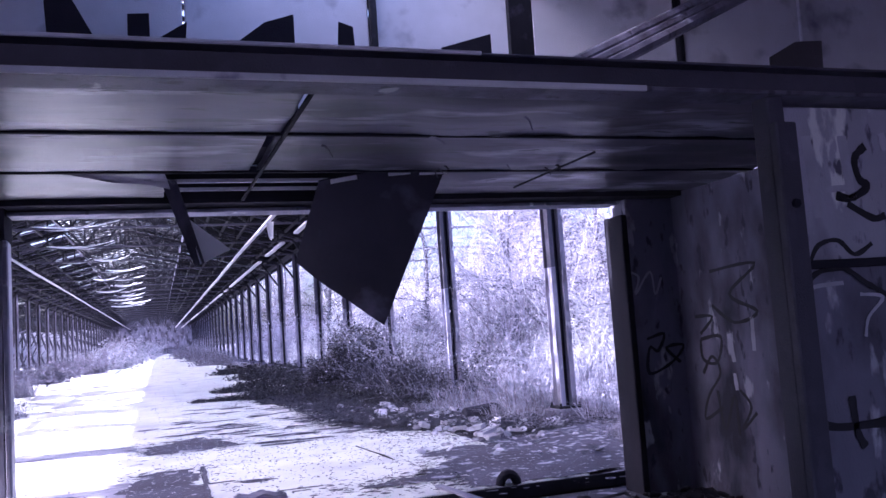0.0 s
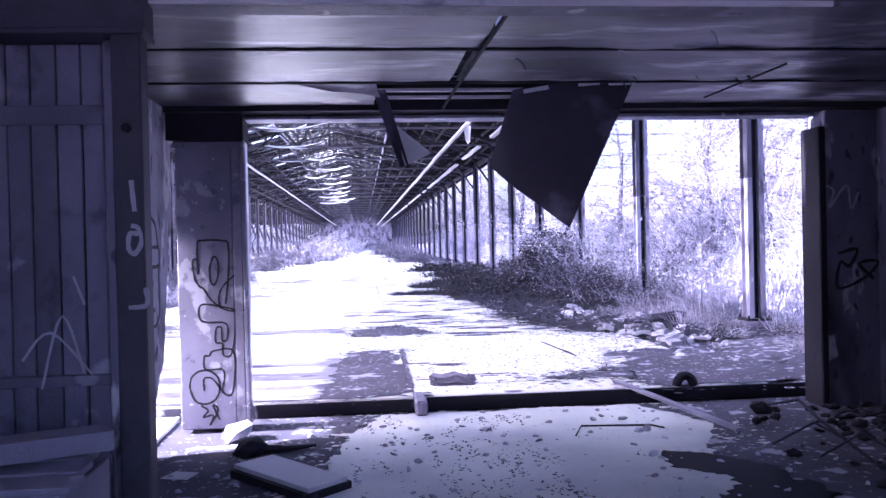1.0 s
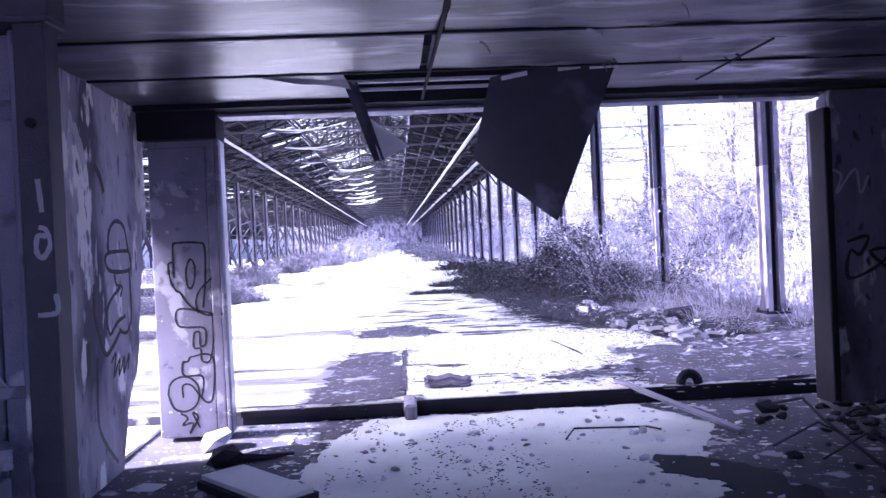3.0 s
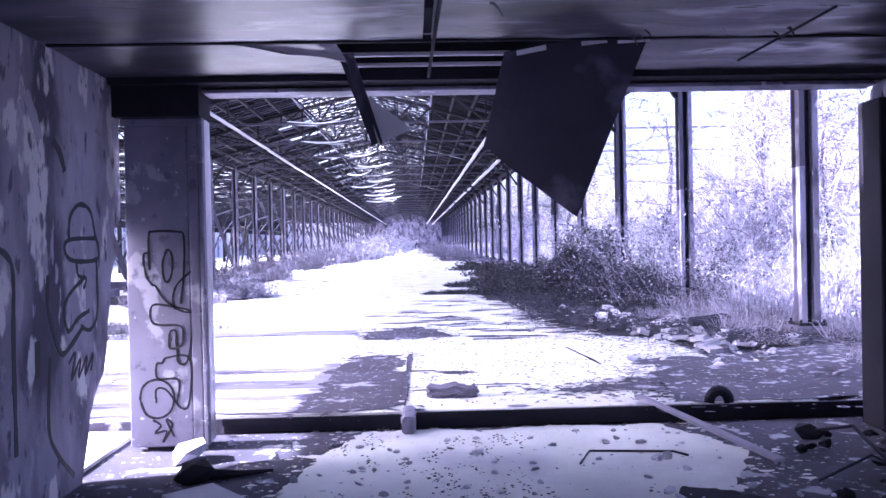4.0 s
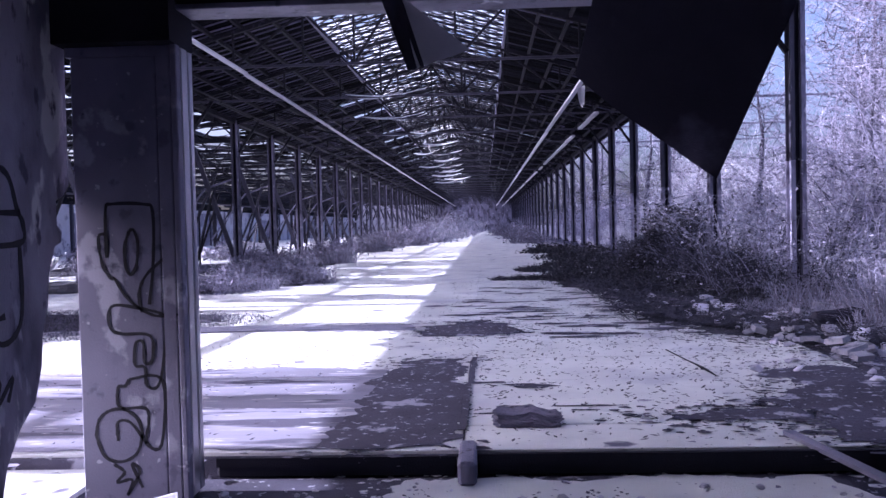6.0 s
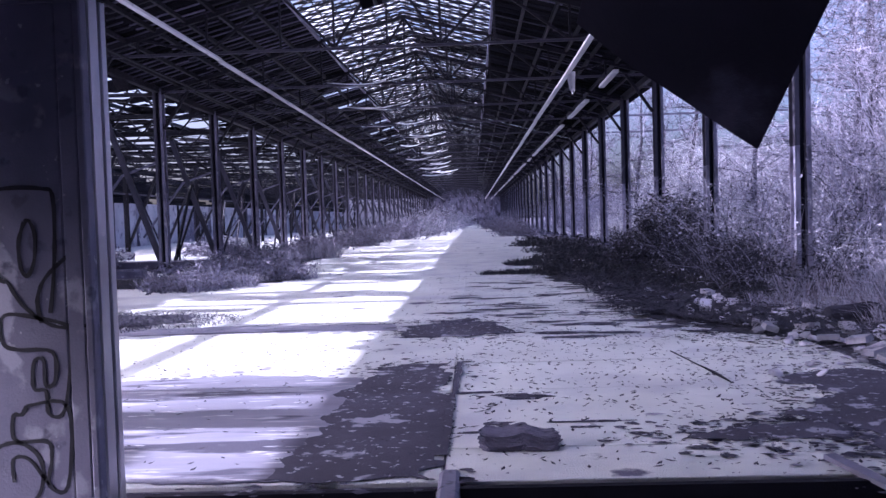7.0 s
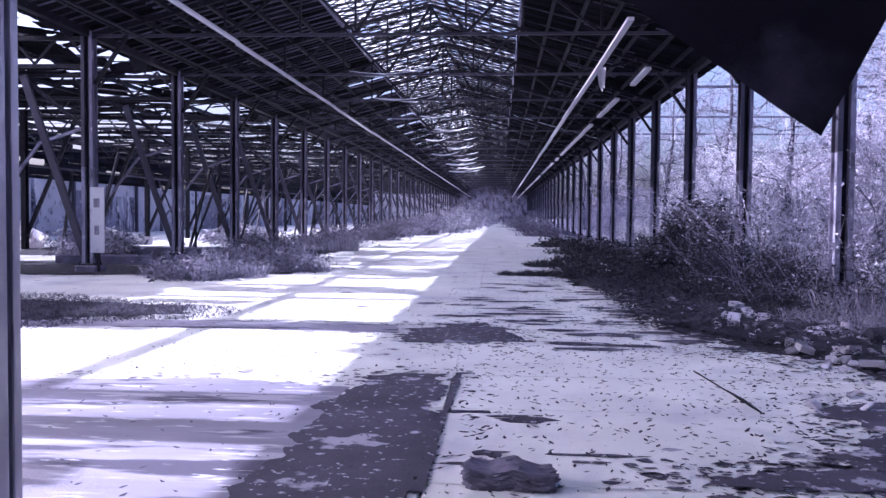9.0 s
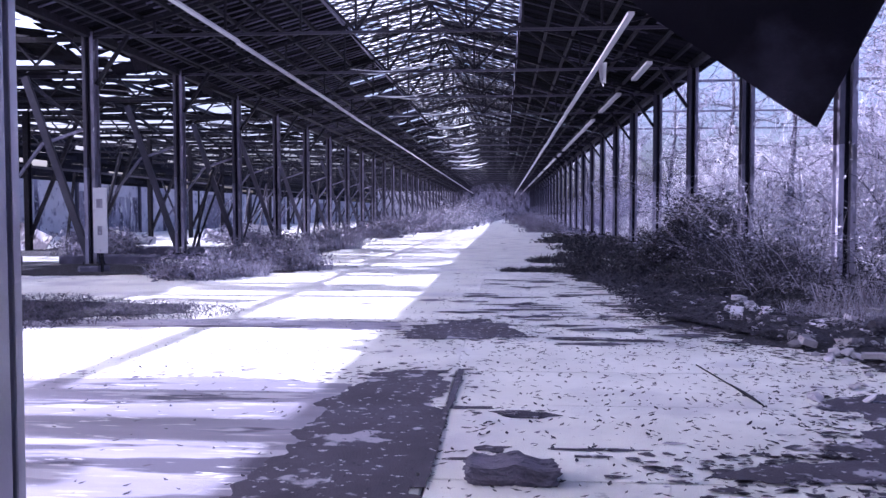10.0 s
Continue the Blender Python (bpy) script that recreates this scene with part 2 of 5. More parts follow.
_l.new(_tr.outputs[0], _mx.inputs[1])
_l.new(_di.outputs[0], _mx.inputs[2])
_l.new(_mx.outputs[0], _n["Material Output"].inputs[0])

# ---------------------------------------------------------------- ground and floors
XL, XR, MID = -8.45, 5.9, -1.25
BAY, FIRST, BAYS = 5.2, 12.0, 30
COLS = [FIRST + BAY * k for k in range(BAYS)]
HALL_Z, END = 0.12, 168.0
rnd = random.Random(4)

g = Mesh()
steps = [-300, -80, -30, -14, -6, 0, 6, 14, 24, 40, 60, 95, 200, 600]
for i in range(len(steps) - 1):
    for j in range(len(steps) - 1):
        x0, x1, y0, y1 = steps[i], steps[i + 1], steps[j], steps[j + 1]
        g.add([(x0, y0, -0.05), (x1, y0, -0.05), (x1, y1, -0.05), (x0, y1, -0.05)], [(0, 1, 2, 3)])
tagged(part("ground", g, SOIL), "bare brown soil around the derelict hall", "ground", kind="structure")

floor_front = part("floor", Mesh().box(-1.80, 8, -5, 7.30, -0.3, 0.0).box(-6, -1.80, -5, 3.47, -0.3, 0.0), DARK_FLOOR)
tagged(floor_front, "dark concrete floor of the entrance room", "floor", kind="structure")


def ragged(points, step=0.05, amp=0.06, seed=1, streak=1.0):
    """A closed outline whose sides are broken up at three scales."""
    r, out = random.Random(seed), []
    for (ax, ay), (bx, by) in zip(points, points[1:] + points[:1]):
        n = max(1, int(math.hypot(bx - ax, by - ay) / step))
        for i in range(n):
            t = i / n
            x, y = ax + (bx - ax) * t, ay + (by - ay) * t
            dx = noise.noise(Vector((x * 1.7, y * 1.7, seed))) * 2.6 + noise.noise(Vector((x * 6, y * 6, seed + 9))) * 1.5 + r.uniform(-0.6, 0.6)
            dy = noise.noise(Vector((x * 1.7, y * 1.7, seed + 50))) * 2.0 + noise.noise(Vector((x * 6, y * 6, seed + 70))) * 1.2 + r.uniform(-0.5, 0.5)
            out.append((x + dx * amp * streak, y + dy * amp / streak))
    return out


def flecks(mesh, points, n, z, seed, reach=0.22):
    """Small loose flecks strewn along an outline."""
    r = random.Random(seed)
    for _ in range(n):
        k = r.randrange(len(points))
        (ax, ay), (bx, by) = points[k], points[(k + 1) % len(points)]
        t, s = r.random(), abs(r.gauss(0, 0.022)) + 0.006
        x, y = ax + (bx - ax) * t + r.gauss(0, reach), ay + (by - ay) * t + r.gauss(0, reach)
        a = r.uniform(0, 1)
        mesh.add([(x + math.cos(a + q * 1.047) * s * r.uniform(0.5, 1.5), y + math.sin(a + q * 1.047) * s * r.uniform(0.4, 1.0), z) for q in range(6)], [tuple(range(6))])
    return mesh


DUST_EDGE = [(0.05, 7.26), (-0.15, 6.6), (-0.42, 5.75), (-0.35, 5.2), (-0.6, 4.6), (-0.8, 3.4), (-0.9, 1.0), (2.0, 1.0), (2.1, 3.4),
                            (2.35, 4.4), (2.15, 5.1), (2.62, 5.9), (2.72, 6.4), (2.45, 7.26)]
dust = flecks(Mesh().prism(ragged(DUST_EDGE, seed=3, amp=0.05), 0.006, pose(0, 0, 0.001)), DUST_EDGE, 700, 0.005, 5)
tagged(part("dust_layer", dust, DUST), "pale dust with footprints over the entrance floor", "dust", kind="structure")

# First patch is bare damp floor, its left edge drawn along the shade line.
for k, (pts, z) in enumerate((([(0.34, 7.5), (0.345, 10.9), (-0.36, 10.85), (-0.42, 9.9), (-0.5, 8.6), (-0.55, 7.9), (-0.55, 7.55)], HALL_Z),
                              ([(2.6, 7.5), (2.9, 8.2), (2.5, 8.7), (3.1, 9.3), (2.9, 9.9), (3.6, 10.2), (4.4, 9.6), (4.4, 7.5)], HALL_Z),
                              ([(1.75, 8.15), (2.7, 8.1), (2.8, 8.5), (2.1, 8.45)], HALL_Z),
                              ([(-0.3, 12.7), (0.5, 12.6), (1.0, 13.0), (0.7, 13.9), (0.3, 14.3), (-0.2, 13.6)], HALL_Z))):
    tagged(part("damp_patch", flecks(Mesh().prism(ragged(pts, 0.05, 0.05, 30 + k), 0.004, pose(0, 0, z + 0.0045)), pts, 520, z + 0.006, 60 + k), DARK_FLOOR), "bare damp floor where the dust is gone", "floor", kind="structure")
# Second strip darkens the floor where the gutter's shadow falls.
for k, pts in enumerate(([(-0.30, 7.5), (-0.36, 9.2), (-0.40, 10.3), (-1.5, 10.55), (-3.2, 10.35), (-6.6, 10.5), (-6.6, 7.5)], [(-0.4, 13.35), (-0.5, 14.0), (-2.5, 14.15), (-6.5, 13.95), (-6.5, 13.3), (-3.0, 13.45)])):
    tagged(part("worn_floor", flecks(Mesh().prism(ragged(pts, 0.10, 0.035, 51 + k), 0.003, pose(0, 0, HALL_Z + 0.0034)), pts, 500, HALL_Z + 0.0068, 38 + k), GREY_FLOOR), "worn grey floor with thin streaks of dust, deepening the shadow bands", "floor", kind="structure")
tagged(part("joint_gap", Mesh().prism(ragged([(0.325, 7.9), (0.385, 7.9), (0.40, 10.95), (0.355, 10.95)], 0.03, 0.014, 77), 0.004, pose(0, 0, HALL_Z + 0.008)), DARK_FLOOR), "dark dirt-filled joint between floor slabs", "floor joint", kind="structure")
rs = random.Random(91)
streaks = Mesh()
for x0, x1, y0, y1, n in ((-0.3, 3.2, 12.3, 14.8, 34), (0.2, 4.0, 14.5, 17.6, 44), (0.6, 4.2, 17.6, 21.0, 40), (0.45, 1.3, 8.3, 10.0, 7)):
    for k in range(n):
        x, y, w = rs.uniform(x0, x1), rs.uniform(y0, y1), rs.uniform(0.06, 0.30) * (1 if y0 < 11 else 1.6)
        d = rs.uniform(0.02, 0.08) * (1 if y < 11 else 1.8)
        out = [(x + math.cos(a * 0.524) * w * rs.uniform(0.5, 1.2), y + math.sin(a * 0.524) * d * rs.uniform(0.4, 1.2)) for a in range(12)]
        streaks.prism(out, 0.003, pose(0, 0, HALL_Z + 0.0035 + k * 0.0002))
tagged(part("damp_streaks", streaks, DARK_FLOOR), "bare dark streaks in the floor dust", "floor", kind="stuff")
# sill: a dark steel rail along the step, broken where a timber stub crosses
sill = thing("sill_rail", "dark rusted steel door rail along the floor step", "rail", kind="structure")
part("rail", Mesh().box(-1.1, 0.33, 7.32, 7.44, 0.0, 0.10, c=0.012).box(-1.1, 0.33, 7.30, 7.33, 0.07, 0.125), BLACK, sill)
part("rail", Mesh().box(0.46, 4.2, 7.32, 7.44, 0.0, 0.11, c=0.012).box(0.46, 4.2, 7.30, 7.33, 0.08, 0.135), BLACK, sill)
part("stub", Mesh().box(0.345, 0.455, 7.1, 7.62, 0.004, 0.14, c=0.02), LIGHT_STEEL, sill, "pale worn timber stub")

hall_floor = part("hall_floor", Mesh().box(-22, 5.6, 7.44, END, -0.3, HALL_Z - 0.025), DARK_FLOOR)
tagged(hall_floor, "long concrete hall floor under pale dust", "floor", kind="structure")

# ---------------------------------------------------------------- entrance room
pier = thing("door_pier", "grey sheet-clad door pier with black spray-painted outlines", "pier", kind="structure")
part("core", Mesh().box(-1.64, -1.12, 6.83, 7.08, 0.03, 2.47), PIER, pier)
part("cladding", Mesh().box(-1.66, -1.20, 6.80, 6.828, 0.04, 2.42, c=0.006), PIER, pier)
part("edge_strip", Mesh().box(-1.195, -1.12, 6.795, 6.828, 0.04, 2.44, c=0.006), PIER, pier)
part("corner_post", Mesh().box(-1.115, -1.082, 6.79, 6.86, 0.03, 2.654, c=0.006), PIER, pier)
part("edge_bead", Mesh().box(-1.118, -1.088, 6.885, 6.985, 0.03, 2.654, c=0.008), ZINC, pier, "bright zinc edge strip")
part("rear_post", Mesh().box(-1.118, -1.094, 7.02, 7.08, 0.03, 2.654, c=0.006), ZINC, pier, "bright zinc rear strip")
part("cap", Mesh().box(-1.68, -1.12, 6.79, 7.05, 2.42, 2.47), PIER, pier)

header = thing("door_header", "black steel lintel over the wide opening", "lintel", kind="structure")
part("beam", Mesh().box(-1.8, 5.2, 6.62, 7.0, 2.70, 3.02), BLACK, header)
part("block", Mesh().box(-1.72, -1.08, 6.70, 7.05, 2.475, 2.70), BLACK, header)
part("lip", Mesh().box(-1.08, 4.05, 6.80, 7.04, 2.655, 2.685, c=0.006), LIGHT_STEEL, header, "pale steel edge strip")

right_jamb = thing("door_jamb", "dark sheet-clad jamb with spray-painted tags", "jamb", kind="structure")
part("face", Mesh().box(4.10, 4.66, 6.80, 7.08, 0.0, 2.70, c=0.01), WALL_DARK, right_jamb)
part("edge_strip", Mesh().box(4.03, 4.098, 6.78, 7.10, 0.0, 2.55, c=0.01), BLACK, right_jamb)

tagged(part("yard_floor", Mesh().box(-9.5, -1.80, 3.47, 7.43, -0.2, 0.03), DUST), "pale dusty yard beside the entrance", "yard", kind="structure")

# left side wall, its far lower corner torn away
outline = [(3.45, 0.0), (6.00, 0.0), (6.06, 0.14), (6.12, 0.27), (6.16, 0.40), (6.28, 0.55), (6.43, 0.66), (6.50, 0.82), (6.52, 0.98), (6.58, 1.12), (6.60, 1.27), (6.67, 1.42), (6.74, 1.44),
           (6.75, 1.50), (6.70, 1.53), (6.70, 1.66), (6.78, 1.69), (6.84, 1.75), (6.84, 2.74), (3.45, 2.74)]
m_left = Matrix(((0, 0, 1, -1.79), (1, 0, 0, 0), (0, 1, 0, 0), (0, 0, 0, 1)))
lw = part("wall_west", Mesh().prism(outline, 0.08, m_left), WALL)
tagged(lw, "stained plaster side wall with a torn lower corner", "wall", kind="structure")
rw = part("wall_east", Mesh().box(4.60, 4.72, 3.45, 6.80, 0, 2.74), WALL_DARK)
tagged(rw, "dark plaster side wall covered in tags", "wall", kind="structure")

# front frame: two columns, beam and wing walls
def front_column(x, flip):
    c = thing("steel_column", "peeling painted steel column beside the opening", "column", kind="structure")
    part("web", Mesh().box(x - 0.05, x + 0.05, 3.26, 3.38, 0, 2.64, c=0.008), GREY_STEEL, c)
    part("flange", Mesh().box(x - 0.062, x + 0.062, 3.20, 3.255, 0, 2.5, c=0.008), GREY_STEEL, c)
    part("side_strip", Mesh().box(x - 0.10 * flip - 0.025, x - 0.10 * flip + 0.025, 3.30, 3.36, 0, 2.5, c=0.008), LIGHT_STEEL, c, "flaking pale edge strip")
    part("bolt", Mesh().tube([(x, 3.21, 2.1), (x, 3.18, 2.1)], 0.022, 6), BLACK, c)
    return c


west_column = front_column(-1.095, 1)
front_column(2.84, -1)

front_beam = thing("front_beam", "dark steel beam with pale lower flange", "beam", kind="structure")
part("web", Mesh().box(-6, 8, 3.32, 3.36, 2.665, 2.775), GREY_STEEL, front_beam)
part("top_flange", Mesh().box(-6, 8, 3.24, 3.44, 2.775, 2.79, c=0.004), GREY_STEEL, front_beam)
# Paler bottom flange and white strips stand in for light along the beam.
part("bottom_flange", Mesh().box(-1.0, 8, 3.24, 3.44, 2.645, 2.665, c=0.004), LIGHT_STEEL, front_beam)
part("flange_edge", Mesh().box(-1.0, 2.1, 3.222, 3.24, 2.638, 2.664, c=0.003), WHITE, front_beam, "white strip standing in for light along the beam edge")
part("flange_edge", Mesh().box(-1.0, 1.3, 3.226, 3.24, 2.776, 2.792, c=0.003), WHITE, front_beam, "white strip standing in for light along the beam edge")
part("side_header", Mesh().box(-6, -1.02, 3.22, 3.40, 2.53, 2.664, c=0.006), GREY_STEEL, front_beam)
part("side_lip", Mesh().box(-6, -1.02, 3.20, 3.42, 2.505, 2.528, c=0.004), GREY_STEEL, front_beam)

plank_wall = thing("plank_wall", "grey vertical plank partition with two rails", "wall", kind="structure")
part("backing", Mesh().box(-6, -1.24, 3.42, 3.46, 0, 2.505), BLACK, plank_wall)
x = -1.25
pr = random.Random(8)
while x > -5.8:
    w = pr.uniform(0.082, 0.105)
    part("plank", Mesh().box(x - w, x, 3.385 + pr.uniform(0, 0.012), 3.418, 0.02, 2.16, c=0.004), PLANK, plank_wall)
    part("plank", Mesh().box(x - w, x, 3.385 + pr.uniform(0, 0.012), 3.418, 2.21, 2.50, c=0.004), PLANK, plank_wall)
    x -= w + 0.008
part("rail", Mesh().box(-6, -1.21, 3.355, 3.383, 2.14, 2.225, c=0.005), PLANK, plank_wall)
part("rail", Mesh().box(-6, -1.21, 3.355, 3.383, 0.98, 1.03, c=0.005), PLANK, plank_wall)

east_panels = thing("panel_wall", "grey panel partition with large white and black graffiti", "wall", kind="structure")
part("panel", Mesh().box(2.97, 5.2, 3.40, 3.46, 1.83, 2.63, c=0.008), WALL, east_panels)
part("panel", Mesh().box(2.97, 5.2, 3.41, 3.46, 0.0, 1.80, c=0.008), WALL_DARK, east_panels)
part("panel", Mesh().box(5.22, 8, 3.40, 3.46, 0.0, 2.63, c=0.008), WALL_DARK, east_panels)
part("rail", Mesh().box(2.96, 8, 3.37, 3.40, 1.79, 1.835, c=0.005), BLACK, east_panels)

# low soffit: three rows of panels, with a gap where panels have come down
soffit = thing("soffit", "stained sagging ceiling panels over the entrance", "ceiling", kind="structure")
CZ = 2.745
for y0, y1, x0, x1 in ((3.46, 4.545, -1.70, 0.62), (3.46, 4.545, 0.66, 4.59), (4.555, 5.60, -1.70, 0.55), (4.555, 5.60, 0.60, 4.59),
                       (5.61, 6.61, -1.70, 0.02), (5.61, 6.61, 1.95, 4.59)):
    pm = Mesh()
    n, q = 48, 14
    vs, fs = [], []
    for i in range(n + 1):
        for j in range(q + 1):
            xx, yy = x0 + (x1 - x0) * i / n, y0 + (y1 - y0) * j / q
            sag = -0.02 * math.sin(math.pi * j / q) * (0.6 + noise.noise(Vector((xx * 1.1, yy, 2))))
            rough = 0.7 if xx < 0.6 else 1.5
            sag += min(0.006, rough * (0.014 * noise.noise(Vector((xx * 2.2, yy * 5.0, 7))) + 0.006 * noise.noise(Vector((xx * 6.0, yy * 13.0, 3)))))
            vs.append((xx, yy, CZ + sag))
    for i in range(n):
        for j in range(q):
            a = i * (q + 1) + j
            fs.append((a, a + 1, a + q + 2, a + q + 1))
    pm.add(vs, fs).add([(a, b, c + 0.02) for a, b, c in vs], [f[::-1] for f in fs])
    part("panel", pm, CEILING, soffit, smooth=True)
part("seam", Mesh().box(-1.7, 4.59, 4.535, 4.565, CZ - 0.012, CZ + 0.03), BLACK, soffit)
part("seam", Mesh().box(-1.7, 4.59, 5.59, 5.622, CZ - 0.012, CZ + 0.03), BLACK, soffit)
part("batten", Mesh().bar((0.64, 3.46, CZ - 0.032), (0.60, 6.6, CZ - 0.032), 0.022, 0.012), BLACK, soffit)
# Bearers in white to stand for sunlight reaching them from above.
part("bearer", Mesh().box(-1.7, 4.59, 5.66, 5.70, CZ + 0.03, CZ + 0.055), WHITE, soffit, "light-gauge bearer, whitened for the sun on it")
part("bearer", Mesh().box(-1.7, 4.59, 6.16, 6.20, CZ + 0.03, CZ + 0.055), WHITE, soffit, "light-gauge bearer, whitened for the sun on it")
part("bearer", Mesh().box(-1.7, 4.59, 6.50, 6.53, CZ + 0.03, CZ + 0.055), WHITE, soffit, "light-gauge bearer, whitened for the sun on it")


# Added black boards so the gap looks dark behind the bearers.
part("cover", Mesh().box(-0.25, 2.25, 5.5, 6.75, CZ + 0.26, CZ + 0.29, c=0.005), BLACK, soffit, "added black boards that darken the gap")
part("loose_batten", Mesh().bar((2.703, 6.155, CZ - 0.035), (2.694, 4.796, CZ - 0.045), 0.012, 0.012), BLACK, soffit)
fl = random.Random(15)
for k in range(10):
    x, y = (fl.uniform(0.7, 3.0), fl.uniform(3.7, 5.55)) if k else (-1.25, 3.9)
    a, ln, wd = fl.uniform(-0.4, 0.4), fl.uniform(0.03, 0.09), fl.uniform(0.01, 0.025)
    f = Mesh()
    rows = []
    for i in range(4):
        u = i / 3
        rows.append((x + math.cos(a) * ln * u, y + math.sin(a) * ln * u, CZ - 0.022 - 0.06 * u * u * fl.uniform(0.5, 1.2)))
    f.add([(px, py - wd * (1 - 0.6 * i / 3), pz) for i, (px, py, pz) in enumerate(rows)] + [(px, py + wd * (1 - 0.6 * i / 3), pz) for i, (px, py, pz) in enumerate(rows)], [(i, i + 1, i + 5, i + 4) for i in range(3)])
    f.add([(px, py, pz + 0.003) for px, py, pz in f.v], [q4[::-1] for q4 in f.f])
    part("flake", f, (WALL_DARK, CEILING, BLACK)[k % 3], soffit, "curled flake of peeling skin")


def sheet(corners, nu, nv, bend, thick, belly=0.0):
    """A bent sheet between four corners (a, b along the top; c under b; d under a), with thickness."""
    a, b, c, d = [Vector(p) for p in corners]
    nrm = (b - a).cross(d - a).normalized()
    vs, fs, m = [], [], Mesh()
    for i in range(nu + 1):
        for j in range(nv + 1):
            u, v = i / nu, j / nv
            p = (a * (1 - u) + b * u) * (1 - v) + (d * (1 - u) + c * u) * v
            p = p + nrm * (bend * math.sin(math.pi * u) * (1 - 0.4 * v) + 0.012 * noise.noise(p * 3.0))
            p.z -= belly * math.sin(math.pi * u) * v
            vs.append(p)
    w = nv + 1
    for i in range(nu):
        for j in range(nv):
            q = i * w + j
            fs.append((q, q + 1, q + w + 1, q + w))
    n = len(vs)
    vs += [p + nrm * thick for p in vs]
    fs += [tuple(k + n for k in f[::-1]) for f in fs]
    rim = [i * w for i in range(nu + 1)] + [nu * w + j for j in range(1, nv + 1)] + [i * w + nv for i in range(nu - 1, -1, -1)] + [j for j in range(nv - 1, 0, -1)]
    fs += [(p, q, q + n, p + n) for p, q in zip(rim, rim[1:] + rim[:1])]
    return m.add(vs, fs)


hang = thing("hanging_ceiling_panel", "large dark ceiling panel hanging down by one edge", "ceiling panel")
part("sheet", sheet([(1.08, 5.95, 2.73), (1.94, 5.63, 2.76), (1.64, 6.47, 1.675), (1.005, 6.72, 2.225)], 12, 12, 0.05, 0.012, 0.04), SHEET, hang)
for a, b, w in (((1.16, 5.93, 2.725), (1.34, 5.86, 2.745), 0.03), ((1.55, 5.77, 2.745), (1.70, 5.715, 2.75), 0.025), ((1.76, 5.69, 2.745), (1.945, 5.625, 2.74), 0.04)):
    part("torn_edge", Mesh().bar((a[0], a[1] - 0.02, a[2]), (b[0], b[1] - 0.02, b[2]), 0.012, w), WHITE, hang, "pale torn paper edge")
peel = sheet([(-0.62, 5.64, 2.738), (0.02, 5.64, 2.738), (0.06, 6.02, 2.70), (-0.30, 5.80, 2.712)], 10, 5, 0.02, 0.006)
part("peeling_flap", peel, WALL_DARK, soffit, "peeling stained ceiling skin")

strip = thing("hanging_strip", "torn ceiling board hanging by a dark fold", "ceiling board")
part("fold", sheet([(0.00, 6.02, 2.76), (0.10, 6.0, 2.76), (0.275, 6.14, 2.19), (0.205, 6.12, 2.17)], 4, 10, 0.03, 0.008), WALL_DARK, strip, "dark folded edge")
part("flap", sheet([(0.165, 6.10, 2.52), (0.19, 6.12, 2.50), (0.475, 6.40, 2.31), (0.25, 6.135, 2.185)], 6, 8, 0.015, 0.008), WHITE, strip, "pale torn flap")

# upper part of the entrance building, above the soffit
upper = thing("wall_north", "upper end wall of pale panels above the low soffit", "wall", kind="structure")
for i in range(9):
    part("panel", Mesh().box(-6 + i * 1.56, -4.46 + i * 1.56, 6.92, 6.98, 3.03, 5.0, c=0.01), WALL_PALE, upper)
part("rail", Mesh().box(-6, 8, 6.86, 6.915, 3.86, 3.94, c=0.008), STEEL, upper)
part("rail", Mesh().box(-6, 8, 6.86, 6.915, 4.9, 5.0, c=0.008), STEEL, upper)
for i in range(5):
    part("stud", Mesh().box(-4.46 + i * 3.12, -4.40 + i * 3.12, 6.84, 6.915, 3.03, 5.0, c=0.008), STEEL, upper)
# Unseen wall; its wide opening is added to brighten the entrance room.
south = thing("wall_south", "unseen plaster wall behind the entrance room, opening added for fill light", "wall", kind="structure")
part("wall_part", Mesh().box(-6, -2.8, -5.2, -5, 0, 5.0), WALL, south)
part("wall_part", Mesh().box(4.8, 8, -5.2, -5, 0, 5.0), WALL, south)
part("wall_part", Mesh().box(-2.8, 4.8, -5.2, -5, 3.5, 5.0), WALL, south)
tagged(part("wall_east_outer", Mesh().box(8, 8.2, -5.2, 7.0, 0, 5.0), WALL_DARK), "plain dark outer wall", "wall", kind="structure")
ww = part("wall_west_outer", Mesh().box(-6.2, -6, -5.2, 3.46, 0, 5.0), WALL)
tagged(ww, "plain plaster outer wall", "wall", kind="structure")
# Unseen slab; the gap is sized to light the upper wall.
tagged(part("ceiling", Mesh().box(-6.2, 8.2, -5.2, 3.6, 5.0, 5.15).box(-6.2, 0.3, 3.6, 7.0, 5.0, 5.15).box(3.0, 8.2, 3.6, 7.0, 5.0, 5.15), WALL_DARK), "unseen roof slab, its gap added to let sky light in", "ceiling", kind="structure")
# Unseen wall raised to 8 m to block direct sun here.
tagged(part("wall_upper_west", Mesh().box(-1.95, -1.80, 3.46, 7.0, 2.76, 8.0), WALL), "unseen added wall that keeps the sun off the entrance", "wall", kind="structure")

# ---------------------------------------------------------------- hall frame
EAVE, TIE, SKY_X, SKY_Z, RIDGE = 5.45, 5.38, 2.42, 6.75, 7.35


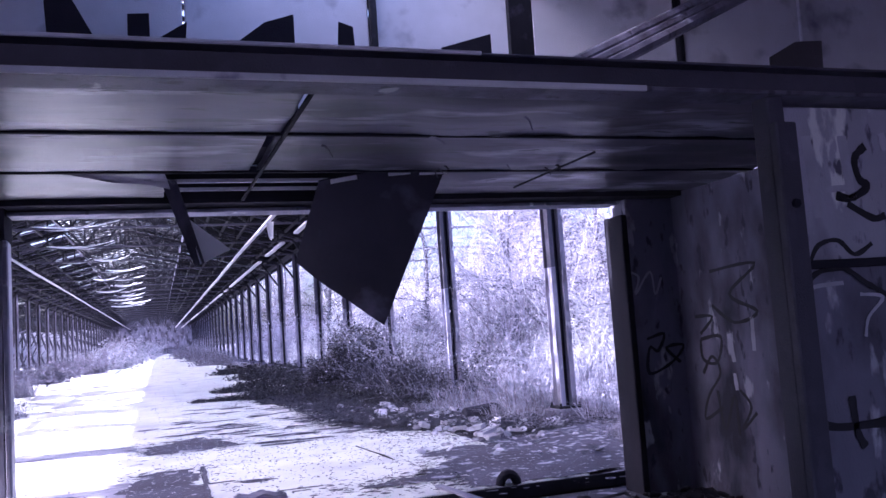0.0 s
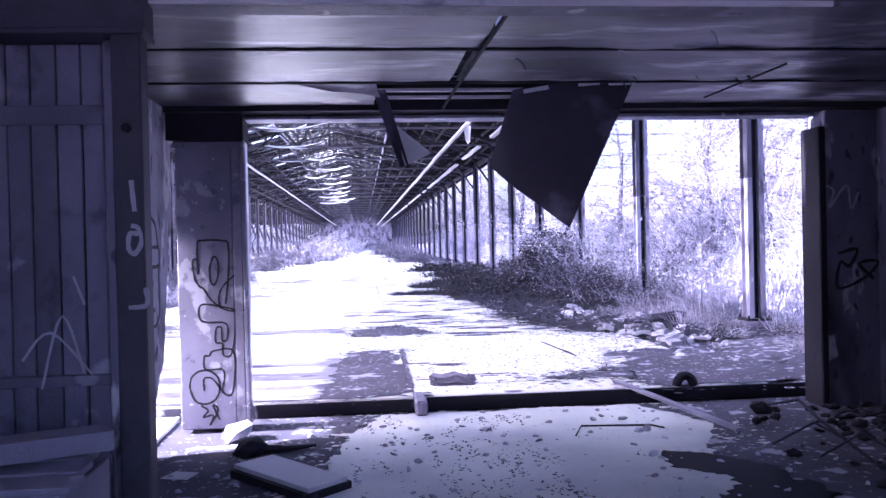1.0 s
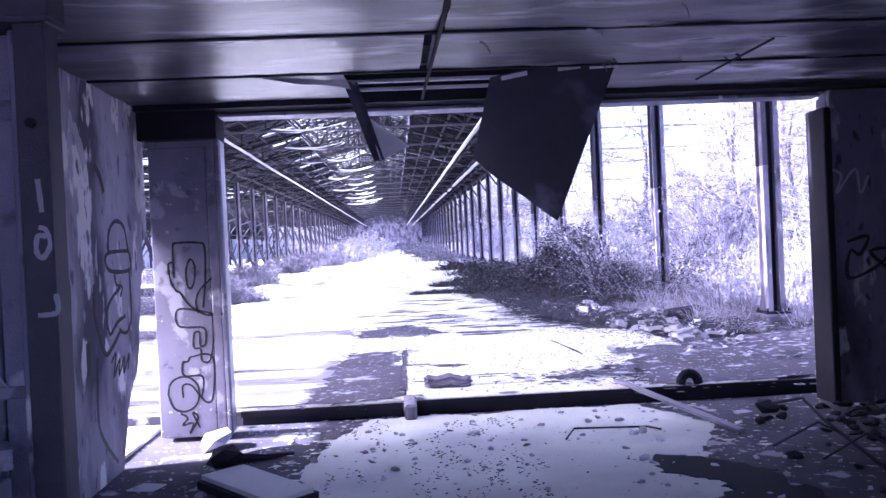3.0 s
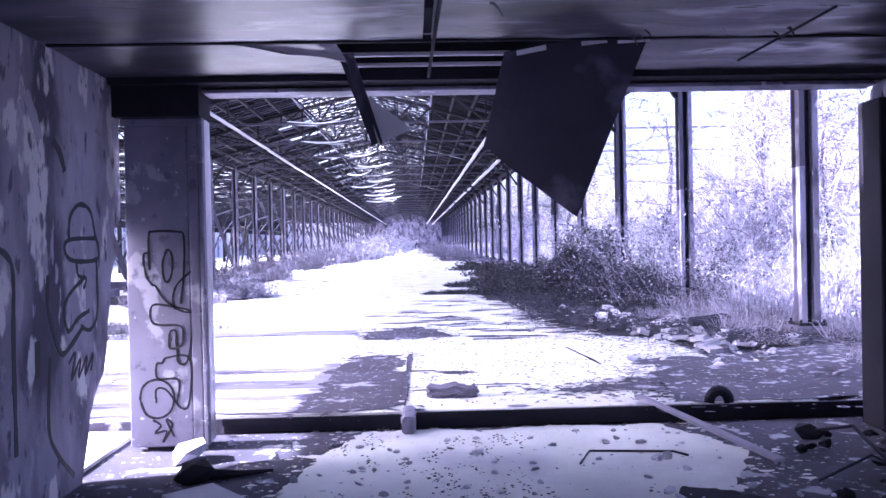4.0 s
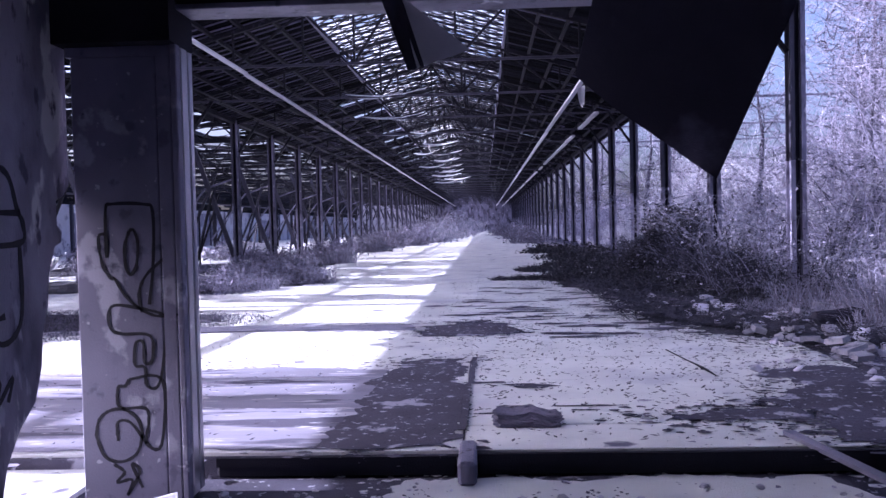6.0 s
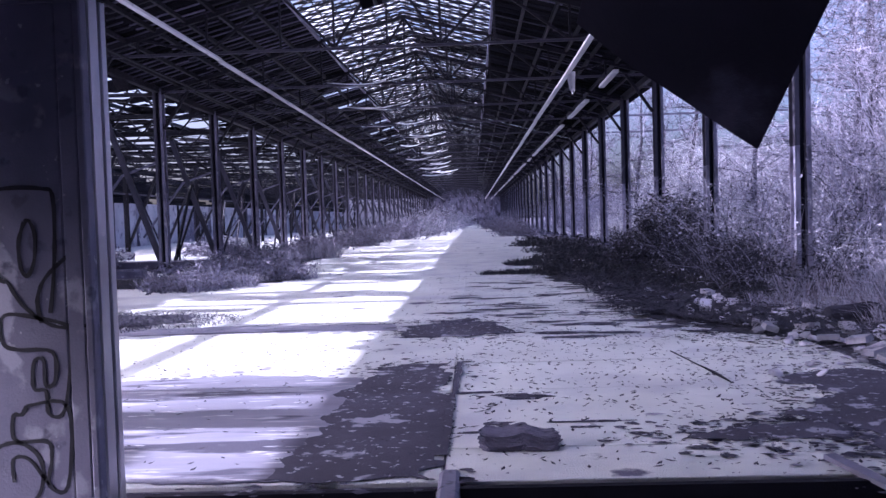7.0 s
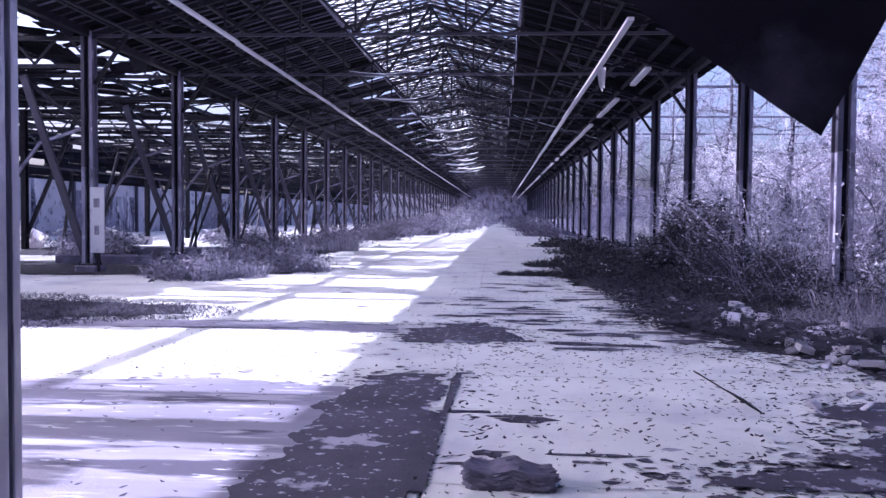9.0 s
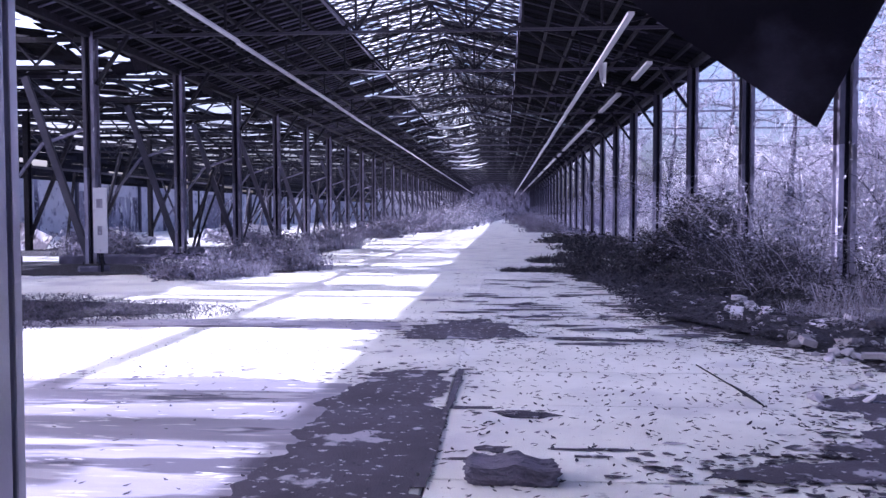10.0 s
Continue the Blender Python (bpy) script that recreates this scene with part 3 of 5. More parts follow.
def hall_column(x, y, inward):
    c = thing("hall_column", "steel column, dark above and pale painted below", "column", "hall columns", at=pose(x, y, 0))
    w = 0.13
    # Upper right channel paler: light on that side put into its colour.
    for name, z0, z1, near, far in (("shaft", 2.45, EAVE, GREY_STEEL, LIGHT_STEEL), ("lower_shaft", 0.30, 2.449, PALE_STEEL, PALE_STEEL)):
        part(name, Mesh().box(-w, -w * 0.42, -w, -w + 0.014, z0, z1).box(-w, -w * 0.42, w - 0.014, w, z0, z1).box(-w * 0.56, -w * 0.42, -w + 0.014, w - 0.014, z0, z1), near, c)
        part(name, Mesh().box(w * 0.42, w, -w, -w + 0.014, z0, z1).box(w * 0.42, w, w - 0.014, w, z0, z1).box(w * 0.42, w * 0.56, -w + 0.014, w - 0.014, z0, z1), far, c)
        part("batten_plate", Mesh().box(-w * 0.41, w * 0.41, -0.02, 0.02, z0, z1), BLACK, c, "black inner plate in the recess")
    part("base", Mesh().box(-0.26, 0.26, -0.26, 0.26, -0.1, 0.26, c=0.03), BRICK, c, "weathered concrete base")
    plate = part("base_plate", Mesh().box(-0.19, 0.19, -0.19, 0.19, 0.26, 0.30, c=0.008), STEEL, c)
    for bx in (-0.16, 0.16):
        for by in (-0.16, 0.16):
            part("bolt", Mesh().tube([(bx, by, 0.29), (bx, by, 0.345)], 0.018, 6), STEEL, plate)
    if inward > 0:
        part("raker", Mesh().bar((-0.16, 0.05, 0.5), (-1.55, 0.05, 4.5), 0.16, 0.09, (0, 1, 0)), GREY_STEEL, c)
        part("raker_stay", Mesh().bar((-1.5, 0.12, 4.4), (-0.14, 0.12, 3.3), 0.07, 0.07, (0, 1, 0)), STEEL, c)
        part("pale_stay", Mesh().bar((-2.7, 0.1, 1.1), (-1.2, 0.1, 3.0), 0.06, 0.06, (0, 1, 0)), LIGHT_STEEL, c, "pale bent stay")
        part("pale_stay", Mesh().bar((-1.2, 0.1, 3.0), (-0.14, 0.1, 3.35), 0.06, 0.06, (0, 1, 0)), LIGHT_STEEL, c, "pale bent stay")
    part("knee_brace", Mesh().bar((inward * 0.14, 0, 4.3), (inward * 0.9, 0, EAVE - 0.05), 0.08, 0.08), STEEL, c)
    return c


first = {}
for side, x in ((1, XL), (-1, XR)):
    for k, y in enumerate(COLS):
        if side == 1 and k < 1:
            continue
        if side not in first:
            first[side] = hall_column(x, y, side)
        else:
            copy_thing(first[side], pose(x, y, 0))


def roof_z(x):
    """Height of the roof's underside across the hall."""
    d = abs(x - MID)
    half = (XR - XL) / 2
    return SKY_Z + (EAVE - SKY_Z) * (d - SKY_X) / (half - SKY_X) if d > SKY_X else RIDGE + (SKY_Z - RIDGE) * d / SKY_X


def hall_truss():
    t = thing("roof_truss", "dark riveted steel roof truss", "roof truss", "roof trusses", at=pose(0, COLS[0], 0))
    part("tie", Mesh().box(XL, XR, -0.035, 0.035, TIE - 0.05, TIE, c=0.005).box(XL, XR, -0.05, 0.05, TIE, TIE + 0.012), GREY_STEEL, t)
    for s in (-1, 1):
        half = (XR - XL) / 2
        a, b, r = (MID + s * half, 0, EAVE - 0.1), (MID + s * SKY_X, 0, SKY_Z - 0.1), (MID, 0, RIDGE - 0.1)
        part("rafter", Mesh().bar(a, b, 0.09, 0.12), STEEL, t)
        part("lantern_rafter", Mesh().bar(b, r, 0.08, 0.10), STEEL, t)
        xs = [half, 5.7, 4.1, SKY_X, 1.2, 0.0]
        for i in range(5):
            xa, xb = MID + s * xs[i], MID + s * xs[i + 1]
            za, zb = roof_z(xa) - 0.12, roof_z(xb) - 0.12
            if i % 2 == 0:
                part("web_bar", Mesh().bar((xa, 0.02, TIE), (xb, 0.02, zb), 0.06, 0.06), STEEL, t)
            else:
                part("web_bar", Mesh().bar((xa, 0.02, za), (xb, 0.02, TIE), 0.06, 0.06), STEEL, t)
            part("web_post", Mesh().bar((xb, -0.02, TIE), (xb, -0.02, zb), 0.05, 0.05, (0, 1, 0)), STEEL, t)
    return t


truss = hall_truss()
for y in COLS[1:]:
    copy_thing(truss, pose(0, y, 0))

# Torn sheets added along the eaves to break up the sunlit edge.
er = random.Random(55)
for y, ln, drop in ((11.9, 0.9, 0.30), (14.6, 1.3, 0.22), (17.9, 0.8, 0.35), (20.4, 1.5, 0.18), (24.6, 1.1, 0.3), (9.0, 0.6, 0.15), (29.5, 1.2, 0.25)):
    tagged(part("eaves_remnant", Mesh().prism([(0, 0), (ln, 0), (ln * 0.92, -drop), (ln * 0.6, -drop * er.uniform(0.5, 0.9)), (ln * 0.3, -drop * er.uniform(0.8, 1.1)), (0.05, -drop * 0.4)], 0.01, Matrix(((0, 0, 1, XL - 0.085), (1, 0, 0, y), (0, 1, 0, EAVE - 0.10), (0, 0, 0, 1)))), STEEL),
           "torn sheet added under the eaves to notch the sunlit edge", "torn sheet", "eaves remnants")

# purlins and eaves beams along the hall
for x, w, h, z in [(XL, 0.16, 0.26, EAVE + 0.02), (XR, 0.16, 0.26, EAVE + 0.02)]:
    tagged(part("eaves_beam", Mesh().bar((x, 7.1, z), (x, END, z), w, h), STEEL), "dark steel eaves beam along the hall", "beam", kind="structure")
for s in (-1, 1):
    for d in (2.45, 3.2, 3.9, 4.6, 5.3, 6.0, 6.6):
        x = MID + s * d
        z = roof_z(x) - 0.04
        tagged(part("purlin", Mesh().bar((x, 7.1, z), (x, END, z), 0.07, 0.10), LIGHT_STEEL if d < 2.5 else STEEL), "steel roof purlin running along the hall", "purlin", "purlins", "structure")

for y, x1 in ((30.2, 17.0), (45.0, 20.0), (38.0, 15.0)):
    tagged(part("outer_tie", Mesh().bar((XR, y, 5.4), (x1, y, 5.4), 0.07, 0.07), LIGHT_STEEL), "pale steel tie left from the lost east bay", "tie bar", "outer ties", "structure")
    tagged(part("outer_post", Mesh().box(x1 - 0.07, x1 + 0.07, y - 0.07, y + 0.07, -0.05, 5.45, c=0.01), GREY_STEEL), "grey steel post of the lost east bay", "post", "outer posts", "structure")

# roof covering: boards across the slope, some slipped or lost; lantern of glazing bars and wired glass
deck = Mesh()
rr = random.Random(12)
i_board = 0
y = 6.4
while y < END:
    w = rr.uniform(0.2, 0.3) * (1 if y < 90 else 2)
    for s in (-1, 1):
        if s > 0 and rr.random() < 0.02:
            continue
        xa, xm, xb = MID + s * ((XR - XL) / 2 + 0.4), MID + s * (SKY_X + 1.5), MID + s * (SKY_X + 0.02)
        lift = 0.05 + (i_board % 2) * 0.012
        yc, skew = y + w / 2, rr.uniform(-0.02, 0.02)
        deck.bar((xa, yc, roof_z(xa) + lift), (xm, yc + skew, roof_z(xm) + lift), w * 1.06, 0.02)
        # Boards past 60 m dropped to brighten the end in place of haze.
        if not (y > 36 and s < 0 and (i_board // 3) % 5 == 0) and not (y > 60 and rr.random() < (0.15 if y < 100 else 0.5)):
            deck.bar((xm, yc + skew, roof_z(xm) + lift), (xb, yc, roof_z(xb) + lift), w * 1.06, 0.02)
    i_board += 1
    y += w
# Thin pale strips in place of light slits between the roof boards.
slit_strips = Mesh()
y = 7.0
while y < 110:
    for s in (-1, 1):
        xa, xb = MID + s * ((XR - XL) / 2), MID + s * (SKY_X + 0.05)
        n = 3
        for i in range(n):
            if rr.random() < (0.18 if s < 0 else 0.80):
                continue
            p, q2 = xa + (xb - xa) * i / n, xa + (xb - xa) * (i + 1) / n
            o = rr.uniform(-0.03, 0.03)
            slit_strips.bar((p, y + o, roof_z(p) + 0.022), (q2, y + o + rr.uniform(-0.05, 0.05), roof_z(q2) + 0.022 - (0.05 if rr.random() < 0.12 else 0)), rr.uniform(0.03, 0.06), 0.03)
    y += rr.uniform(0.32, 0.42) * (1 if y < 50 else 2)
tagged(part("roof_laths", slit_strips, SLIT), "thin pale strips standing in for slits of light across the roof", "lath", kind="stuff")
tagged(part("roof_deck", deck, ROOF), "old roof boards with gaps, coloured near black for shade", "roof", kind="structure")

lantern = thing("roof_lantern", "long glazed roof lantern with a bright lattice of bars", "skylight", kind="structure")
for s in (-1, 1):
    bars = Mesh()
    a, b = Vector((MID + s * SKY_X, 0, SKY_Z + 0.03)), Vector((MID, 0, RIDGE + 0.03))
    y = 7.2
    while y < END:
        bars.bar(a + Vector((0, y, 0)), b + Vector((0, y, 0)), 0.04, 0.05)
        y += 0.62 if y < 50 else 1.2
    for i in range(1, 6):
        p = a + (b - a) * (i / 6)
        bars.bar(p + Vector((0, 7.2, 0)), p + Vector((0, END, 0)), 0.025, 0.03)
    y = 7.2
    while y < 95:
        for e in (-1, 1):
            bars.bar(a + Vector((0, y, 0.02)), b + Vector((0, y + e * 1.6, 0.02)), 0.04, 0.03)
        y += 0.40 if y < 50 else 0.6
    part("glazing_bars", bars, STEEL, lantern)
    glass = Mesh()
    gr = random.Random(20 + s)
    y = 7.2
    while y < END:
        for i in range(3):
            if gr.random() < (0.3 if s > 0 else 0.2):
                continue
            p, q = a + (b - a) * (i / 3 + 0.01), a + (b - a) * ((i + 1) / 3 - 0.01)
            glass.add([p + Vector((0, y + 0.03, 0.03)), q + Vector((0, y + 0.03, 0.03)), q + Vector((0, y + 0.6, 0.03)), p + Vector((0, y + 0.6, 0.03))], [(0, 1, 2, 3)])
        y += 0.62
    # Added dark boards dim the lantern from 30 m on.
    boards = Mesh()
    y = 30.0
    while y < END:
        if gr.random() < (0.5 if s > 0 else 0.25):
            k = gr.uniform(0.0, 0.45) if s < 0 else 0.0
            p = a + (b - a) * k
            boards.bar(p + Vector((0, y + 0.2, 0.07)), b + Vector((0, y + 0.2 + gr.uniform(-0.05, 0.05), 0.07)), 0.42, 0.015)
        y += 0.42
    part("cover_boards", boards, ROOF, lantern, "added dark boards that dim the far glazing")
    part("glazing", glass, PANE, lantern, "dusty wired glass, some panes gone").visible_shadow = False

# conduits and light battens hung along the hall
def conduit(x, z, r, mat, gaps, start=9.0):
    c = thing("conduit_run", "pale conduit with light battens hung below the trusses", "conduit", "conduits")
    y, q = start, random.Random(int(x * 10) + 99)
    while y < END - 3:
        ln = q.uniform(5, 9) if gaps < 0.1 else q.uniform(2.0, 3.2)
        if q.random() > gaps:
            part("conduit", Mesh().bar((x, y, z), (x, min(y + ln, END), z + q.uniform(-0.03, 0.03)), r * 2, r), mat, c)
        y += ln + 0.02
    return c


conduit(-4.95, 5.1, 0.05, WHITE, 0.0)
conduit(3.02, 4.98, 0.06, WHITE, 0.05, 19.4)
conduit(4.15, 4.92, 0.07, WHITE, 0.3, 21.2)
conduit(-6.4, 4.9, 0.03, STEEL, 0.0)

# ---------------------------------------------------------------- open aisle to the west
AX = (-16.0,)
aisle = None
for x in AX:
    for k, y in enumerate(COLS):
        if k < 1 or k > 21:
            continue
        if aisle is None:
            aisle = thing("aisle_column", "slender dark steel column with a diagonal strut", "column", "aisle columns", at=pose(x, y, 0))
            part("shaft", Mesh().box(-0.09, 0.09, -0.11, -0.09, 0, 5.0).box(-0.09, 0.09, 0.09, 0.11, 0, 5.0).box(-0.01, 0.01, -0.09, 0.09, 0, 5.0), STEEL, aisle)
            part("strut", Mesh().bar((0.05, 0, 0.6), (1.9, 0, 4.75), 0.13, 0.08, (0, 1, 0)), STEEL, aisle)
            part("rail", Mesh().bar((0, -2.6, 3.1), (0, 2.6, 3.1), 0.06, 0.08), GREY_STEEL, aisle)
        else:
            copy_thing(aisle, pose(x, y, 0))
fr = thing("aisle_frame", "dark lattice beam across the open aisle", "lattice beam", "aisle frames", at=pose(0, 9.97, 0))
part("top_chord", Mesh().bar((-24, 0, 5.5), (XL, 0, 5.3), 0.09, 0.10), STEEL, fr)
part("bottom_chord", Mesh().bar((-24, 0, 4.75), (XL, 0, 4.7), 0.08, 0.08), STEEL, fr)
for i in range(12):
    xa = -24 + i * 1.3
    part("lace_bar", Mesh().bar((xa, 0, 4.75), (xa + 0.65, 0, 5.45), 0.05, 0.05), STEEL, fr)
    part("lace_bar", Mesh().bar((xa + 0.65, 0, 5.45), (xa + 1.3, 0, 4.75), 0.05, 0.05), STEEL, fr)
# The 13.76 copy, like the first, stands out of view for its shadow.
for y in [13.76] + COLS[1:22]:
    copy_thing(fr, pose(0, y, 0))
for x, z in ((-11.0, 5.45), (-13.6, 5.5), (-16, 5.55), (-19, 5.55), (-21.5, 5.6)):
    tagged(part("purlin", Mesh().bar((x, 6.5, z), (x, 140, z), 0.08, 0.12), STEEL), "steel purlin over the open aisle", "purlin", "aisle purlins", "structure")
# Unseen gutters placed to cast the two wide shadow bands.
for y, w in ((9.97, 0.36), (13.78, 0.42)):
    tagged(part("aisle_gutter", Mesh().box(-14.0, -8.6, y - w / 2, y + w / 2, 5.56, 5.60).box(-14.0, -8.6, y - w / 2, y - w / 2 + 0.02, 5.601, 5.70).box(-14.0, -8.6, y + w / 2 - 0.02, y + w / 2, 5.601, 5.70), STEEL), "unseen steel gutter added to cast a floor shadow band", "gutter", "gutters", "structure")
# what is left of its covering: narrow torn strips, none over two open stretches
sheets = Mesh()
ar = random.Random(31)
y = 7.6
while y < END:
    w = ar.uniform(0.22, 0.5) * (1 if y < 70 else 2)
    gone = (7.6 < y < 13.5 and not 8.05 < y < 8.3 and not 8.95 < y < 9.15) or (14 < y < 22 and (y - 14.6) % 5.2 < 3.6) or (22 < y < 32 and (y - 14.6) % 5.2 < 0.8) or (32 <= y < 55 and (y - 14.6) % 5.2 < 1.6) or (y > 55 and (y - 14.6) % 5.2 < 3.4)
    # Outermost strip stays mostly open to let sky light onto the wall.
    for xa, xb, keep in ((-9.9, -8.9, 0.88), (-11.6, -9.9, 0.88), (-13.4, -11.6, 0.9), (-16.2, -13.5, 0.86), (-18.8, -16.2, 0.80), (-21.6, -18.9, 0.70), (-24.2, -21.6, 0.12)):
        if y < 40 and -20 < xa < -13.45:
            keep = min(0.96, keep + 0.17)
        elif xa < -13.45:
            keep *= 0.6
        if ar.random() < keep * ((0.0 if y < 13.5 else 0.10) if gone and xa > -13.5 else 1):
            loose = 1.0 if xa > -13.45 and y > 10 else 0.35
            x0, x1 = xa + ar.uniform(-0.3, 0.4) * loose - (1 - loose) * 0.1, xb + ar.uniform(-0.4, 0.3) * loose + (1 - loose) * 0.1
            sheets.bar((x0, y, 5.62 + ar.uniform(-0.28, 0.1) * loose), (x1, y + ar.uniform(-0.3, 0.3) * loose, 5.62 + ar.uniform(-0.28, 0.1) * loose), w * 1.2, 0.015, (ar.uniform(-0.2, 0.2) * loose, ar.uniform(-0.35, 0.35) * loose, 1))
    y += w
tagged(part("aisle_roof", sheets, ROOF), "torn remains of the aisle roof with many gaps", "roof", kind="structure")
clad = Mesh()
z = 3.25
while z < 5.7:
    y = 6.0
    while y < END:
        ln = ar.uniform(0.8, 3.0) * (1 if y < 70 else 2.5)
        if ar.random() < 0.95:
            clad.box(-24.5, -24.46, y, y + ln - 0.05, z, z + ar.uniform(0.20, 0.24))
        y += ln
    z += 0.22
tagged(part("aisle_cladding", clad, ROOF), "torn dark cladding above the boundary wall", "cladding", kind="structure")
back = part("aisle_wall", Mesh().box(-24.6, -24.3, 6, END, 0, 3.25).box(-24.3, -9.0, END - 0.3, END, 0, 5.6), WALL_PALE)
for k in range(26):
    y = 22 + k * 4.3
    mat = (WALL_PALE, WALL, WALL_PALE, WALL_PALE, PIER)[(k * 7) % 5]
    part("panel", Mesh().box(-24.296, -24.27, y + 0.1, y + 4.1, 0.15, 3.0 - 0.25 * (k % 3), c=0.006), mat, back)
    part("pilaster", Mesh().box(-24.296, -24.12, y - 0.12, y + 0.08, 0.1, 3.25, c=0.01), GREY_STEEL if k % 2 else WALL, back)
tagged(back, "low grey boundary wall behind the open aisle", "wall", kind="structure")
endw = part("wall_end", Mesh().box(-2.6, 6.4, END, END + 0.3, 0, 7.4).box(-9, -2.6, END, END + 0.3, 0, 7.4), WALL_DARK)
tagged(endw, "dark end wall far down the hall", "wall", kind="structure")

# ---------------------------------------------------------------- spray paint on the walls
def smooth_path(pts, n=5):
    out = []
    for i in range(len(pts) - 1):
        p0, p1, p2, p3 = [Vector((*pts[min(max(k, 0), len(pts) - 1)], 0)) for k in (i - 1, i, i + 1, i + 2)]
        for s in range(n):
            t = s / n
            q = 0.5 * (2 * p1 + (p2 - p0) * t + (2 * p0 - 5 * p1 + 4 * p2 - p3) * t * t + (3 * p1 - p0 - 3 * p2 + p3) * t ** 3)
            out.append(q)
    return out + [Vector((*pts[-1], 0))]


def stroke(pts, width, m, seed):
    """A thin uneven band of paint along a path in the plane of m."""
    r, path, mesh = random.Random(seed), smooth_path(pts), Mesh()
    vs = []
    for i, p in enumerate(path):
        d = path[min(i + 1, len(path) - 1)] - path[max(i - 1, 0)]
        d = d.normalized() if d.length > 1e-6 else Vector((1, 0, 0))
        s = Vector((-d.y, d.x, 0)) * width / 2 * r.uniform(0.75, 1.2)
        vs += [m @ (p + s), m @ (p - s), m @ (p + s + Vector((0, 0, 0.002))), m @ (p - s + Vector((0, 0, 0.002)))]
    fs = []
    for i in range(len(path) - 1):
        a = i * 4
        fs += [(a, a + 4, a + 5, a + 1), (a + 2, a + 3, a + 7, a + 6), (a, a + 2, a + 6, a + 4), (a + 1, a + 5, a + 7, a + 3)]
    return mesh.add(vs, fs)


def plane_y(y):
    return Matrix(((1, 0, 0, 0), (0, 0, -1, y), (0, 1, 0, 0), (0, 0, 0, 1)))


def plane_x(x, sign):
    return Matrix(((0, 0, sign, x), (1, 0, 0, 0), (0, 1, 0, 0), (0, 0, 0, 1)))


